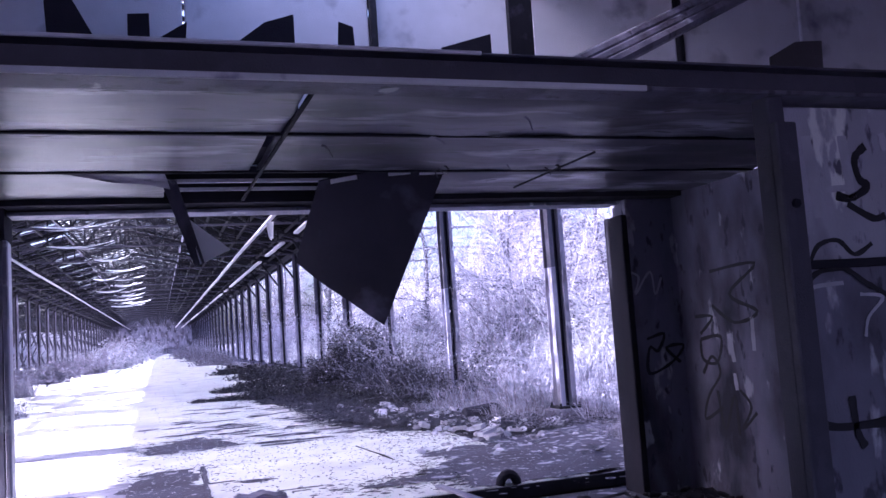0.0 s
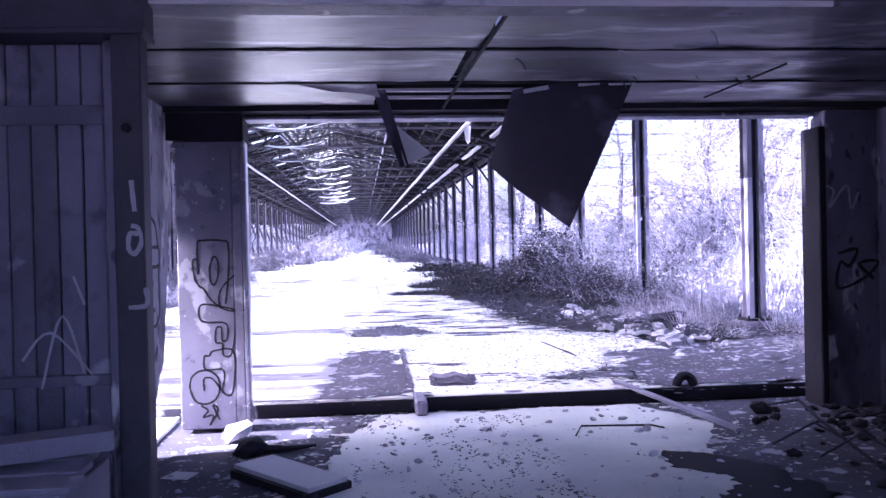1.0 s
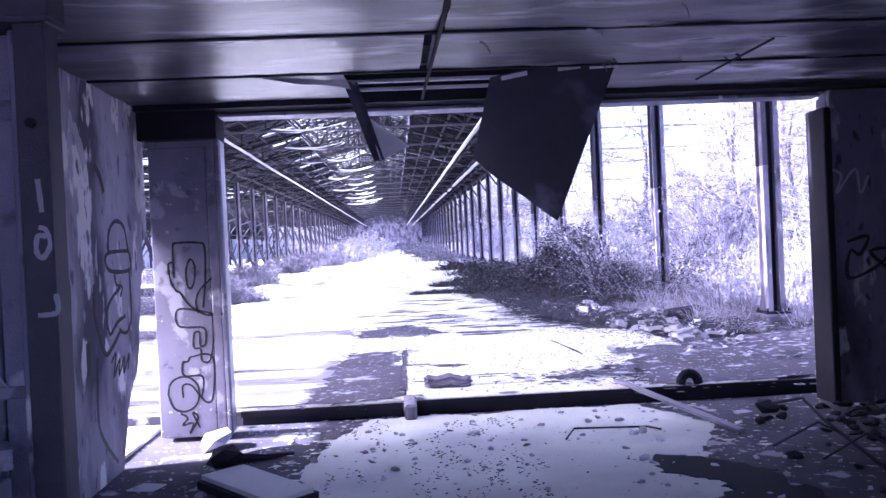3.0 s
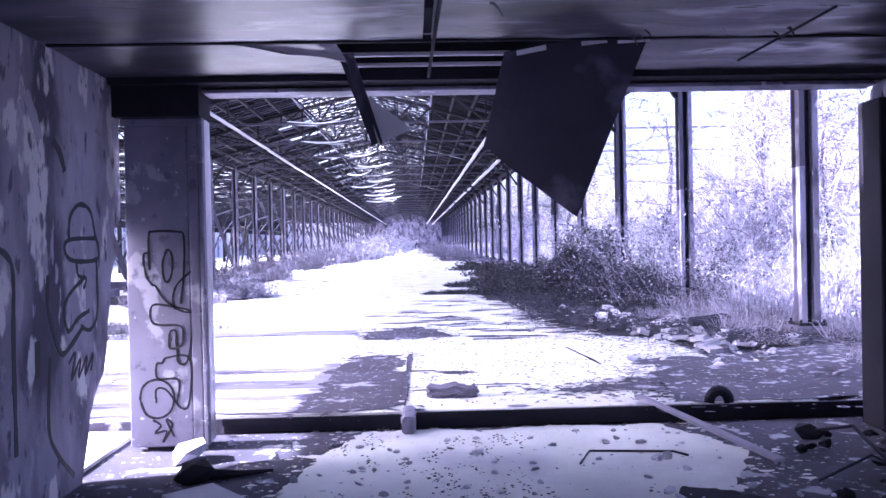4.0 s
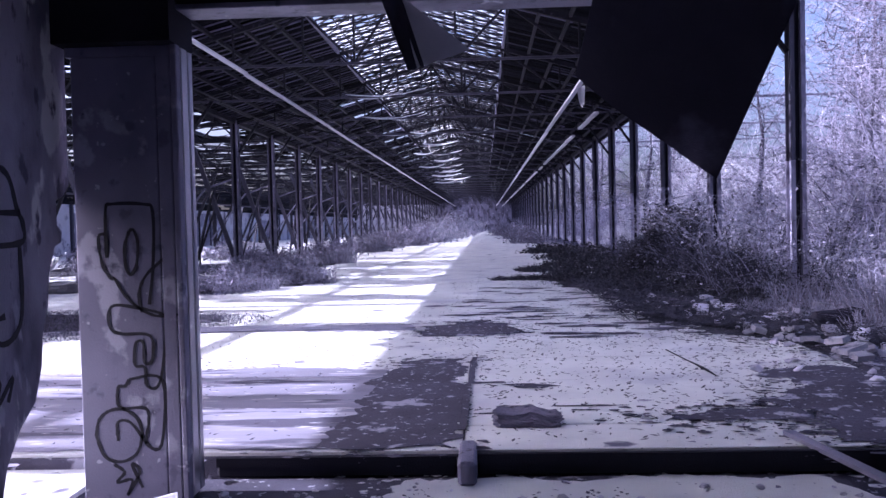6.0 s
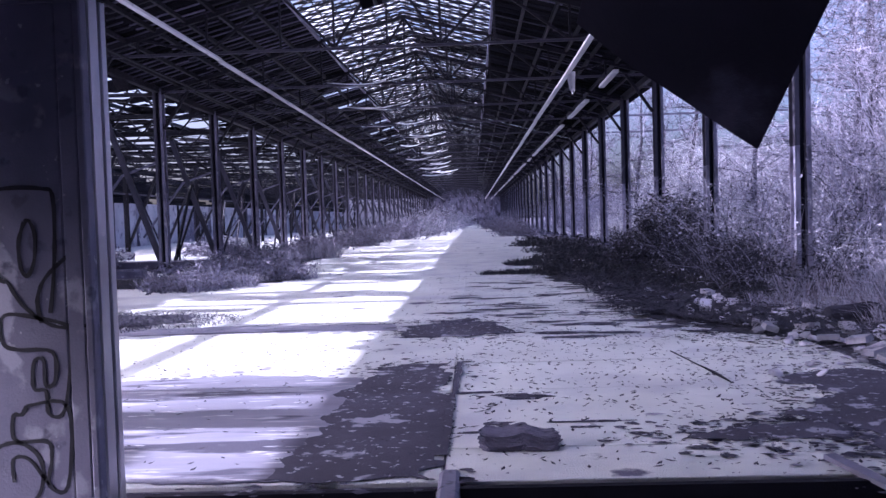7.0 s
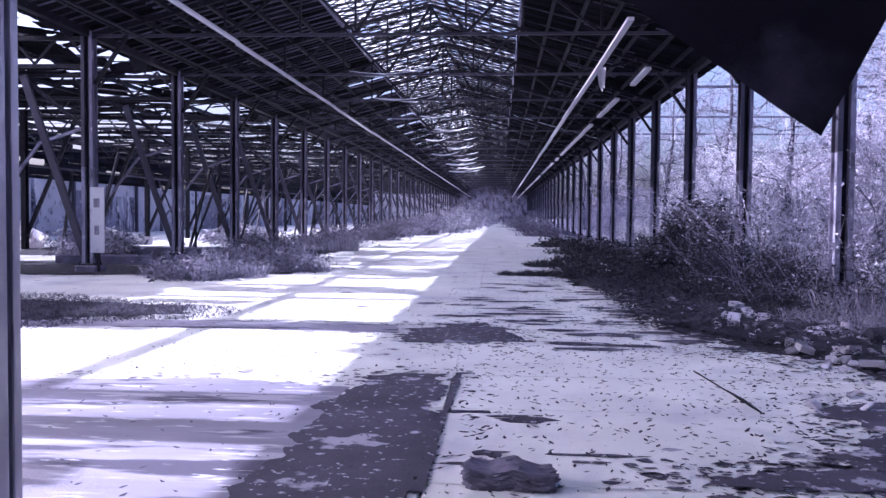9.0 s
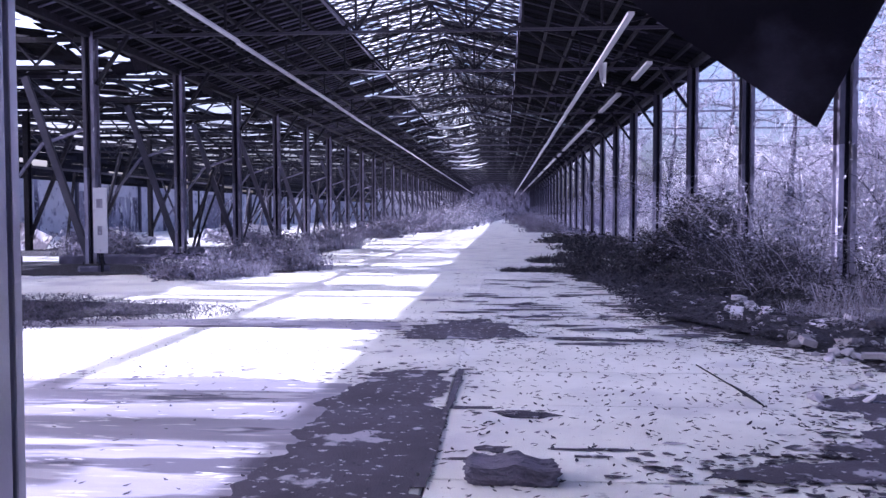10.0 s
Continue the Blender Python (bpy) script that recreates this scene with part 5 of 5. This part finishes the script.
def bramble(name, w, l, h, stems, leaves, seed, label, leafmat, twigmat=None, size=0.045, droop=0.7):
    """A tangle of arching stems with small leaves, w by l metres."""
    t = thing(name, label, "bush", "bushes")
    r = random.Random(seed)
    tw, lf = Mesh(), Mesh()
    for _ in range(stems):
        a, rad = r.uniform(0, 6.283), math.sqrt(r.random())
        x, y = math.cos(a) * rad * w / 2, math.sin(a) * rad * l / 2
        pts = twig(tw, (x, y, 0), (r.gauss(0, 0.45), r.gauss(0, 0.45), 1), h * r.uniform(0.5, 1.15) * (1 - 0.45 * rad), 0.010, r, 5, droop, 0.35 if droop > 0.5 else 0.2)
        for p in pts[1:]:
            if r.random() < 0.7:
                side = twig(tw, p, (r.gauss(0, 1), r.gauss(0, 1), r.uniform(-0.1, 0.6)), h * r.uniform(0.15, 0.4), 0.005, r, 3, 0.3)
                for s in side[1:]:
                    for _k in range(leaves):
                        leaf_quad(lf, s + Vector((r.gauss(0, 0.06), r.gauss(0, 0.06), r.gauss(0, 0.06))), size * r.uniform(0.5, 1.3), r)
    part("tangle", tw, twigmat or TWIG, t)
    if leaves:
        part("foliage", lf, leafmat, t)
    return t


def put(ob, x, y, z=0.0, turn=0.0, k=1.0):
    return copy_thing(ob, pose(x, y, z, 0, 0, turn) @ Matrix.Diagonal((k, k, k, 1)))


v = random.Random(21)
# dark leafy bush and low cover on the hall's east edge
def leafy_bush(seed, w, l, h, clumps, label):
    """A rounded evergreen bush: limbs from the base, each ending in clumps of leaves over an uneven dome."""
    t = thing("leafy_bush", label, "bush", "bushes")
    r, limbs, lf, pale = random.Random(seed), Mesh(), Mesh(), Mesh()
    for _ in range(clumps):
        a, e = r.uniform(0, 6.283), math.asin(r.uniform(0.02, 1.0))
        d = Vector((math.cos(a) * math.cos(e) * w / 2, math.sin(a) * math.cos(e) * l / 2, math.sin(e) * h))
        tip = d * (0.80 + 0.34 * noise.noise(d * 1.6 + Vector((seed, 0, 0))) + r.uniform(-0.22, 0.08))
        tip.z = max(tip.z, 0.08)
        mid = tip * 0.5 + Vector((r.gauss(0, 0.1), r.gauss(0, 0.1), 0.12))
        limbs.tube([(0.1 * math.cos(a), 0.1 * math.sin(a), 0), mid, tip], [0.012, 0.007, 0.003], 3)
        for _k in range(16):
            p = tip + Vector((r.gauss(0, 0.10), r.gauss(0, 0.10), r.gauss(0, 0.08)))
            # A third of the leaves are paler, painting in glints of light.
            leaf_quad(pale if r.random() < 0.32 else lf, p, r.uniform(0.028, 0.062), r)
        if r.random() < 0.10:
            twig(limbs, tip, (d.x, d.y, d.z + 0.6), r.uniform(0.25, 0.55), 0.006, r, 3, 0.2, 0.3)
    part("branchwork", limbs, BARK, t)
    part("foliage", lf, LEAF, t)
    part("young_foliage", pale, MID_LEAF, t, "paler leaves standing in for light glinting on the bush")
    return t


ivy = leafy_bush(1, 2.5, 2.7, 2.05, 620, "dense dark evergreen bush at the hall's edge")
ivy.matrix_basis = pose(5.55, 24.6, 0.05)
put(ivy, 6.5, 28.4, 0.05, 70, 0.9)
put(ivy, 4.4, 24.2, 0.05, 150, 0.55)
put(ivy, 5.9, 21.9, 0.05, 220, 0.45)
low = bramble("low_bramble", 2.2, 2.4, 0.36, 170, 2, 2, "low dark bramble creeping over the floor", LEAF, BARK, size=0.045)
low.matrix_basis = pose(3.6, 21.8, 0.1)
for x, y, a, k in ((2.5, 22.6, 40, 0.7), (1.7, 22.9, 90, 0.5), (4.0, 19.4, 200, 0.8), (3.1, 25.0, 10, 0.9), (2.2, 26.5, 130, 0.7), (4.6, 17.6, 60, 0.7), (3.5, 29.0, 70, 1.0), (3.9, 34, 20, 1.3),
                   (4.2, 41, 90, 1.6), (1.0, 23.0, 15, 0.35), (4.9, 15.9, 15, 0.55), (3.3, 20.2, 100, 0.45)):
    put(low, x, y, 0.1, a, k)
# tall thin brambles between the columns
tall = bramble("tall_bramble", 2.2, 2.6, 3.4, 24, 2, 3, "tall tangle of thin grey brambles with few dry leaves", PALE_LEAF, TWIG_DARK, size=0.035, droop=0.2)
tall.matrix_basis = pose(5.6, 19.6, 0.0)
for x, y, a, k in ((5.4, 17.4, 50, 0.85), (6.4, 15.6, 120, 0.8), (6.6, 18.6, 200, 1.1), (6.2, 22.0, 20, 1.1), (6.8, 25.5, 300, 1.2), (7.4, 13.2, 90, 0.8), (6.6, 30, 10, 1.2), (7.2, 35, 77, 1.3)):
    put(tall, x, y, 0.0, a, k)
tall2 = bramble("dark_bramble", 1.8, 2.2, 2.6, 40, 2, 4, "dark twiggy bramble beside the rubble", LEAF, BARK, size=0.035, droop=0.3)
tall2.matrix_basis = pose(5.0, 18.3, 0.0)
for x, y, a, k in ((5.1, 19.9, 80, 0.85), (5.7, 16.2, 210, 0.85), (5.9, 20.4, 130, 1.0), (6.2, 23.6, 20, 1.1), (6.3, 17.8, 250, 1.0)):
    put(tall2, x, y, 0.0, a, k)


def grass_tuft(seed, n, h, spread, label, mat=None, w=0.006, lean=0.35):
    r, m = random.Random(seed), Mesh()
    for _ in range(n):
        a, rad = r.uniform(0, 6.283), spread * math.sqrt(r.random())
        x, y = math.cos(a) * rad, math.sin(a) * rad
        d = Vector((r.gauss(0, lean), r.gauss(0, lean), 1)).normalized()
        ln = h * r.uniform(0.35, 1.2)
        s = d.cross(Vector((r.gauss(0, 1), r.gauss(0, 1), 0.01))).normalized() * w
        bend = Vector((d.x, d.y, -0.35)) * ln * 0.45
        p0, p1, p2 = Vector((x, y, 0)), Vector((x, y, 0)) + d * ln * 0.55, Vector((x, y, 0)) + d * ln * 0.8 + bend
        m.add([p0 - s, p0 + s, p1 + s * 0.8, p1 - s * 0.8, p2], [(0, 1, 2, 3), (3, 2, 4)])
    return tagged(part("grass_tuft", m, mat or GRASS), label, "grass", "grass tufts", "stuff")


tuft = grass_tuft(6, 420, 0.65, 0.55, "dry pale grass tuft at the hall's edge")
tuft.matrix_basis = pose(-5.2, 20.6, 0.1)
for x, y, k in ((-5.9, 20.9, 1.1), (-4.6, 21.3, 0.9), (-4.2, 23.2, 1.1), (-3.7, 23.4, 0.9), (-5.6, 23.0, 1.1), (-6.3, 26, 1.3), (-5.4, 28.5, 1.4), (-6.2, 31, 1.4), (-5.2, 34.5, 1.5), (-6.0, 38, 1.6),
                (5.2, 12.4, 0.8), (5.5, 13.2, 1.0), (6.4, 11.4, 0.9), (4.9, 13.9, 0.7), (6.9, 12.5, 1.2), (5.9, 14.3, 0.9), (5.0, 11.2, 0.5), (6.3, 10.2, 0.8), (4.6, 15.0, 0.6), (7.6, 10.6, 1.0), (5.4, 9.4, 0.6), (6.1, 13.0, 1.5), (6.6, 14.4, 1.7), (7.2, 16.0, 1.9), (5.6, 15.4, 1.2), (7.8, 14.0, 2.0), (6.9, 17.6, 1.9), (8.2, 18.5, 2.2)):
    put(tuft, x, y, 0.05, v.uniform(0, 360), k)
short = grass_tuft(7, 900, 0.11, 0.9, "short dark grass growing through the floor", DARK_GRASS, 0.004, 0.9)
short.matrix_basis = pose(-5.6, 14.6, 0.12)
for x, y in ((-4.6, 14.2), (-6.6, 15.2), (-5.4, 15.6), (-4.3, 15.2), (-7.4, 14.4), (-6.4, 16.2), (-3.6, 14.9), (-5.2, 13.6), (-6.4, 13.8)):
    put(short, x, y, 0.12, v.uniform(0, 360), 1.0)
# bushes down the west side
west = bramble("dry_bush", 1.6, 2.0, 1.2, 110, 2, 8, "dry grey bush between the columns", MID_LEAF, TWIG_DARK, size=0.05)
west.matrix_basis = pose(-6.6, 28.5, 0.05)
for x, y, k in ((-5.4, 20.7, 0.95), (-4.3, 23.2, 0.9), (-7.0, 33.5, 1.1), (-6.3, 38, 1.2), (-6.8, 43, 1.3), (-5.9, 48, 1.4), (-6.4, 54, 1.6), (-5.0, 60, 1.8), (-5.6, 67, 2.0), (-5.2, 74, 2.0), (-4.8, 82, 2.2), (-5.4, 91, 2.2), (-4.4, 101, 2.6), (-4.8, 112, 2.8), (-3.8, 124, 3.0), (-3.5, 140, 3.2), (3.6, 60, 1.4), (3.8, 78, 1.8), (3.4, 100, 2.2), (-12, 30, 1.2), (-15, 36, 1.4), (-11, 41, 1.3)):
    put(west, x, y, 0.05, v.uniform(0, 360), k)

# Paler copy of the dry bush; the far sunlit glow put into its colours.
far_bush = bramble("dry_bush", 1.6, 2.0, 1.25, 90, 2, 9, "dry bush far down the hall, in paler colours for the glow", PALE_LEAF, TWIG, size=0.055)
far_bush.matrix_basis = pose(-4.6, 62, 0.05)
for x, y, k in ((-4.0, 70, 1.9), (-4.6, 78, 2.1), (-3.6, 86, 2.2), (-4.2, 95, 2.4), (-3.2, 106, 2.6), (-3.6, 118, 2.8), (-2.8, 132, 3.0), (-2.4, 148, 3.2)):
    put(far_bush, x, y, 0.05, v.uniform(0, 360), k)

# pale thicket outside the east columns
def thicket(seed, w, l, h, n, mat):
    r, m = random.Random(seed), Mesh()
    for _ in range(n):
        x, y = r.uniform(0, w), r.uniform(0, l)
        pts = twig(m, (x, y, 0), (r.gauss(0, 0.3), r.gauss(0, 0.3), 1), h * r.uniform(0.35, 1.1), 0.013, r, 5, 0.15, 0.22)
        for p in pts[1:]:
            for _k in range(2):
                twig(m, p, (r.gauss(0, 1), r.gauss(0, 1), r.gauss(0.2, 0.6)), r.uniform(0.4, 1.3), 0.006, r, 3, 0.3, 0.4)
    return tagged(part("thicket", m, mat), "pale leafless thicket outside the open hall", "thicket", "thicket", "stuff")


th = [thicket(40, 4.0, 5.2, 3.0, 130, TWIG), thicket(41, 4.0, 5.2, 4.2, 110, TWIG_DARK)]
th[0].matrix_basis = pose(9.5, 12, 0)
th[1].matrix_basis = pose(12.5, 16, 0)
for i in range(20):
    for x, k, which in ((8.6, 0.8, 0), (11.5, 1.0, 1), (16, 1.25, 1)) if i < 9 else ((10.5, 1.0, 1),):
        copy_thing(th[which], pose(x + v.uniform(-0.5, 0.5) + 2, 10 + i * 5.4 + 2, 0, 0, 0, v.choice((0, 180)) + v.uniform(-8, 8)) @ Matrix.Diagonal((k, k, k, 1)))


for x in (-9.5, -7.0, -5.0, -3.4):
    copy_thing(th[0], pose(x, END + 1.0, 0, 0, 0, 4 * x) @ Matrix.Diagonal((1.2, 1.2, 1.5, 1)))
for i in range(9):
    copy_thing(th[i % 2], pose(14.5 + v.uniform(-0.6, 0.6), 11 + i * 5.6, 0, 0, 0, v.choice((0, 180)) + v.uniform(-8, 8)) @ Matrix.Diagonal((1.3, 1.3, 1.75, 1)))


for i in range(11):
    for x, k in ((17.5, 1.5), (21.5, 2.0)):
        copy_thing(th[0], pose(x + v.uniform(-0.8, 0.8), 13 + i * 5.6, 0, 0, 0, v.choice((0, 180)) + v.uniform(-8, 8)) @ Matrix.Diagonal((k, k * 0.9, k, 1)))


def bare_tree(seed, h, label):
    t = thing("bare_tree", label, "tree", "bare trees")
    r, trunk, crown, fine = random.Random(seed), Mesh(), Mesh(), Mesh()
    pts = [Vector((0, 0, 0))]
    for i in range(7):
        pts.append(pts[-1] + Vector((r.gauss(0, 0.10), r.gauss(0, 0.10), h / 8)))
    trunk.tube(pts, [0.16 * (1 - i / 9) for i in range(8)], 7)
    for i in range(1, 8):
        for _ in range(4):
            limb = twig(crown, pts[i], (r.gauss(0, 1), r.gauss(0, 1), r.uniform(0.1, 0.9)), h * r.uniform(0.2, 0.42), 0.05 * (1 - i / 10), r, 5, 0.1, 0.22)
            for p in limb[1:]:
                for _k in range(2):
                    br = twig(crown, p, (r.gauss(0, 1), r.gauss(0, 1), r.gauss(0.2, 0.5)), h * r.uniform(0.07, 0.18), 0.016, r, 4, 0.2, 0.3)
                    for s in br[1:]:
                        for _j in range(2):
                            twig(fine, s, (r.gauss(0, 1), r.gauss(0, 1), r.gauss(0.1, 0.6)), h * r.uniform(0.03, 0.08), 0.006, r, 3, 0.2, 0.3)
    part("trunk", trunk, BARK, t)
    part("branchwork", crown, BARK, t)
    part("crown", fine, TWIG_DARK, t)
    return t


trees = [bare_tree(61, 7.5, "leafless tree with a spreading twiggy crown"), bare_tree(62, 9.0, "tall leafless tree with fine branches")]
trees[0].matrix_basis = pose(14.2, 17.5, 0)
trees[1].matrix_basis = pose(13.0, 26.0, 0)
for i, (x, y, k) in enumerate(((12.4, 30, 0.9), (15, 21, 1.1), (14, 34, 1.2), (11, 44, 1.1), (17, 28, 1.3), (10, 52, 1.0), (13, 60, 1.2),
                               (18, 40, 1.5), (-4.5, 176, 1.4), (-9, 180, 1.5), (0, 182, 1.3), (10, 72, 1.1), (13, 84, 1.3), (10, 98, 1.2), (15, 112, 1.5), (22, 50, 1.6), (24, 34, 1.7), (20, 22, 1.3), (12.6, 20.5, 0.85), (13.6, 24.0, 0.95), (11.6, 26.5, 0.8), (16.5, 19.0, 1.15), (11.8, 23.0, 0.7), (15.5, 31.5, 1.2), (11.2, 36, 1.0))):
    put(trees[i % 2], x, y, 0, v.uniform(0, 360), k)

# rubble and litter along the east edge, specks over the floor
rub = Mesh()
for _ in range(260):
    y = v.uniform(8.6, 24)
    x = 4.2 + v.gauss(0, 0.55) - (y - 12) * 0.02
    rub.stone((x, y, HALL_Z + v.uniform(-0.02, 0.03)), abs(v.gauss(0, 0.03)) + 0.02, v, 0.4)
for _ in range(50):
    y = v.uniform(9.8, 16.2)
    rub.stone((v.gauss(4.35, 0.5) - (y - 12) * 0.06, y, HALL_Z + 0.04), v.uniform(0.03, 0.085), v, 0.4)
tagged(part("rubble", rub, STONE), "broken concrete rubble along the open edge", "rubble", kind="stuff")
slabs_edge = Mesh()
for _ in range(30):
    m = pose(v.uniform(3.6, 5.6), v.uniform(10.3, 16), HALL_Z + v.uniform(0.0, 0.08), v.uniform(-18, 18), v.uniform(-18, 18), v.uniform(0, 180))
    slabs_edge.box(-v.uniform(0.05, 0.18), v.uniform(0.05, 0.18), -0.06, v.uniform(0.03, 0.10), 0, v.uniform(0.03, 0.07), m)
tagged(part("broken_slabs", slabs_edge, STONE), "broken paving pieces among the rubble", "rubble", kind="stuff")
tagged(part("edge_slab", Mesh().box(4.75, 5.75, 11.1, 11.75, 0.0, 0.20, pose(0, 0, 0, 0, 2, 0), c=0.03), STONE), "pale broken slab beside the column base", "slab")
bank = Mesh()
nx, ny = 14, 60
vs = []
for i in range(nx + 1):
    for j in range(ny + 1):
        x, y = 3.75 + 0.35 * i, 7.5 + j * 0.9
        e = min(1, i / 3)
        vs.append((x + noise.noise(Vector((x, y * 0.7, 3))) * 0.3, y, HALL_Z - 0.04 + e * 0.05 + noise.noise(Vector((x * 1.3, y * 1.3, 0))) * 0.07 * e))
bank.add(vs, [(i * (ny + 1) + j, (i + 1) * (ny + 1) + j, (i + 1) * (ny + 1) + j + 1, i * (ny + 1) + j + 1) for i in range(nx) for j in range(ny)])
tagged(part("soil_bank", bank, SOIL, smooth=True), "uneven soil bank beside the hall floor", "ground", kind="structure")
MOULD = [(2.75, 14.1), (3.2, 12.6), (3.95, 11.75), (4.5, 10.95), (5.6, 10.6), (5.6, 24), (2.2, 24), (2.0, 21.5), (2.9, 18), (2.8, 15.5)]
mould = flecks(Mesh().prism(ragged(MOULD, 0.06, 0.17, 41), 0.006, pose(0, 0, HALL_Z + 0.004)), MOULD, 3200, HALL_Z + 0.011, 42, 0.45)
tagged(part("leaf_mould", mould, LITTER_SOIL), "dark leaf mould spread over the floor's open edge", "leaf mould", kind="stuff")
for k, pts in enumerate(([(-14, 21.3), (-9.2, 21.15), (-6.0, 21.5), (-3.9, 22.0), (-3.6, 24.2), (-4.8, 25.6), (-14, 25.4)], [(-16, 29.0), (-9, 28.7), (-5.2, 29.2), (-5.0, 36), (-16, 36.5)], [(-7.6, 13.9), (-5.6, 13.7), (-3.3, 14.8), (-3.9, 15.7), (-6.0, 16.2), (-7.6, 16.3)])):
    tagged(part("soil_patch", flecks(Mesh().prism(ragged(pts, 0.08, 0.12, 80 + k), 0.008, pose(0, 0, HALL_Z + 0.003)), pts, 700, HALL_Z + 0.009, 90 + k, 0.35), LITTER_SOIL), "dark soil and moss spread over the floor", "soil", kind="stuff")
lumps = []
for k in range(6):
    lm = Mesh()
    if k % 2:
        lm.stone((0, 0, 0.02), 1.0, random.Random(300 + k), 0.42)
    else:
        a, b, h = v.uniform(0.7, 1.1), v.uniform(0.5, 0.8), v.uniform(0.22, 0.4)
        lm.prism([(-a, -b * 0.6), (-a * 0.3, -b), (a * 0.8, -b * 0.7), (a, b * 0.3), (a * 0.2, b), (-a * 0.8, b * 0.6)], h, pose(0, 0, -h / 2, v.uniform(-8, 8), v.uniform(-8, 8), 0))
    lumps.append(tagged(part("concrete_lump", lm, STONE if k < 4 else BRICK), "pale broken lump of concrete in leaf mould" if k % 2 else "flat broken piece of pale slab in leaf mould", "rubble", "concrete lumps"))
for k in range(150):
    u = v.random() ** 1.4
    y = 11.0 + u * 8 if k % 3 else v.uniform(11.2, 14.5)
    edge = 4.4 - (y - 11.0) * 0.66 if y < 13.6 else 2.75
    x = edge + abs(v.gauss(0, 0.75)) + 0.05
    sz = v.choice((0.035, 0.045, 0.06, 0.08, 0.13)) * v.uniform(0.8, 1.25)
    m = pose(x, y, HALL_Z + 0.03 + sz * 0.18, v.uniform(-14, 14), v.uniform(-14, 14), v.uniform(0, 360)) @ Matrix.Diagonal((sz, sz, sz, 1))
    if k < 6:
        lumps[k].matrix_basis = m
    else:
        copy_thing(lumps[k % 6], m)
for x, y, a, ln in ((4.95, 13.2, 10, 0.65),):
    tagged(part("fallen_log", Mesh().tube([(x + math.cos(radians(a)) * ln * q0, y + math.sin(radians(a)) * ln * q0, HALL_Z + 0.10 + 0.02 * math.sin(q0 * 5)) for q0 in (-0.5, -0.2, 0.1, 0.3, 0.5)], [0.085, 0.10, 0.09, 0.095, 0.075], 9), BARK),
           "dark rotting log among the rubble", "log")
litter = Mesh()
for _ in range(4200):
    y = 7.6 + abs(v.gauss(0, 7.5))
    x = v.choice((v.uniform(-0.2, 3.9), 4.0 - abs(v.gauss(0, 1.2)), v.uniform(-4, 3.9)))
    if y > 32:
        continue
    a, s = v.uniform(0, 3.14), v.uniform(0.010, 0.036)
    c, d = math.cos(a) * s, math.sin(a) * s
    litter.add([(x - c, y - d, HALL_Z + 0.005), (x + d * 0.4, y - c * 0.4, HALL_Z + 0.007), (x + c, y + d, HALL_Z + 0.012), (x - d * 0.4, y + c * 0.4, HALL_Z + 0.007)], [(0, 1, 2, 3)])
for _ in range(9000):
    y = v.uniform(10.6, 21)
    x = max(2.4, 4.5 - max(0, y - 11.0) * 0.66) + abs(v.gauss(0, 1.1))
    a, s = v.uniform(0, 3.14), v.uniform(0.015, 0.045)
    c, d = math.cos(a) * s, math.sin(a) * s
    z = HALL_Z + v.uniform(0.02, 0.14)
    litter.add([(x - c, y - d, z), (x + d * 0.4, y - c * 0.4, z + 0.01), (x + c, y + d, z + v.uniform(-0.01, 0.03)), (x - d * 0.4, y + c * 0.4, z + 0.01)], [(0, 1, 2, 3)])
tagged(part("leaf_litter", litter, BARK), "dark scattered leaves over the dusty floor", "leaf litter", kind="stuff")

# ---------------------------------------------------------------- slabs of the hall floor
slabs = {}
sr = random.Random(77)
YS = [7.46, 8.08, 9.72, 10.94] + [10.94 + 1.62 * i for i in range(1, 18)]
for j in range(len(YS) - 1):
    for i, (x0, x1) in enumerate(((-6.64, -3.14), (-3.14, 0.36), (0.36, 3.86))):
        gap = 0.005 if YS[j] < 10.9 else 0.0015
        part("slab", Mesh().box(x0 + (0.012 if x0 > 0 and YS[j] < 10.9 else gap), x1 - gap, YS[j] + gap, YS[j + 1] - gap, 0.0, HALL_Z + sr.uniform(-0.003, 0.003) * (gap > 0.003), c=gap),
             DUST, hall_floor)
# Pale slab widened to the wall so it bounces light into the aisle.
part("slab", Mesh().box(-24.2, -6.66, 7.46, 120, 0, HALL_Z - 0.01, c=0.01), DUST, hall_floor, "pale dusty concrete west of the columns, extended to bounce light")
rest = part("slab", Mesh().box(-6.62, 3.85, YS[-1] + 0.01, END - 0.1, 0, HALL_Z), DUST, hall_floor, "dusty concrete further down the hall")
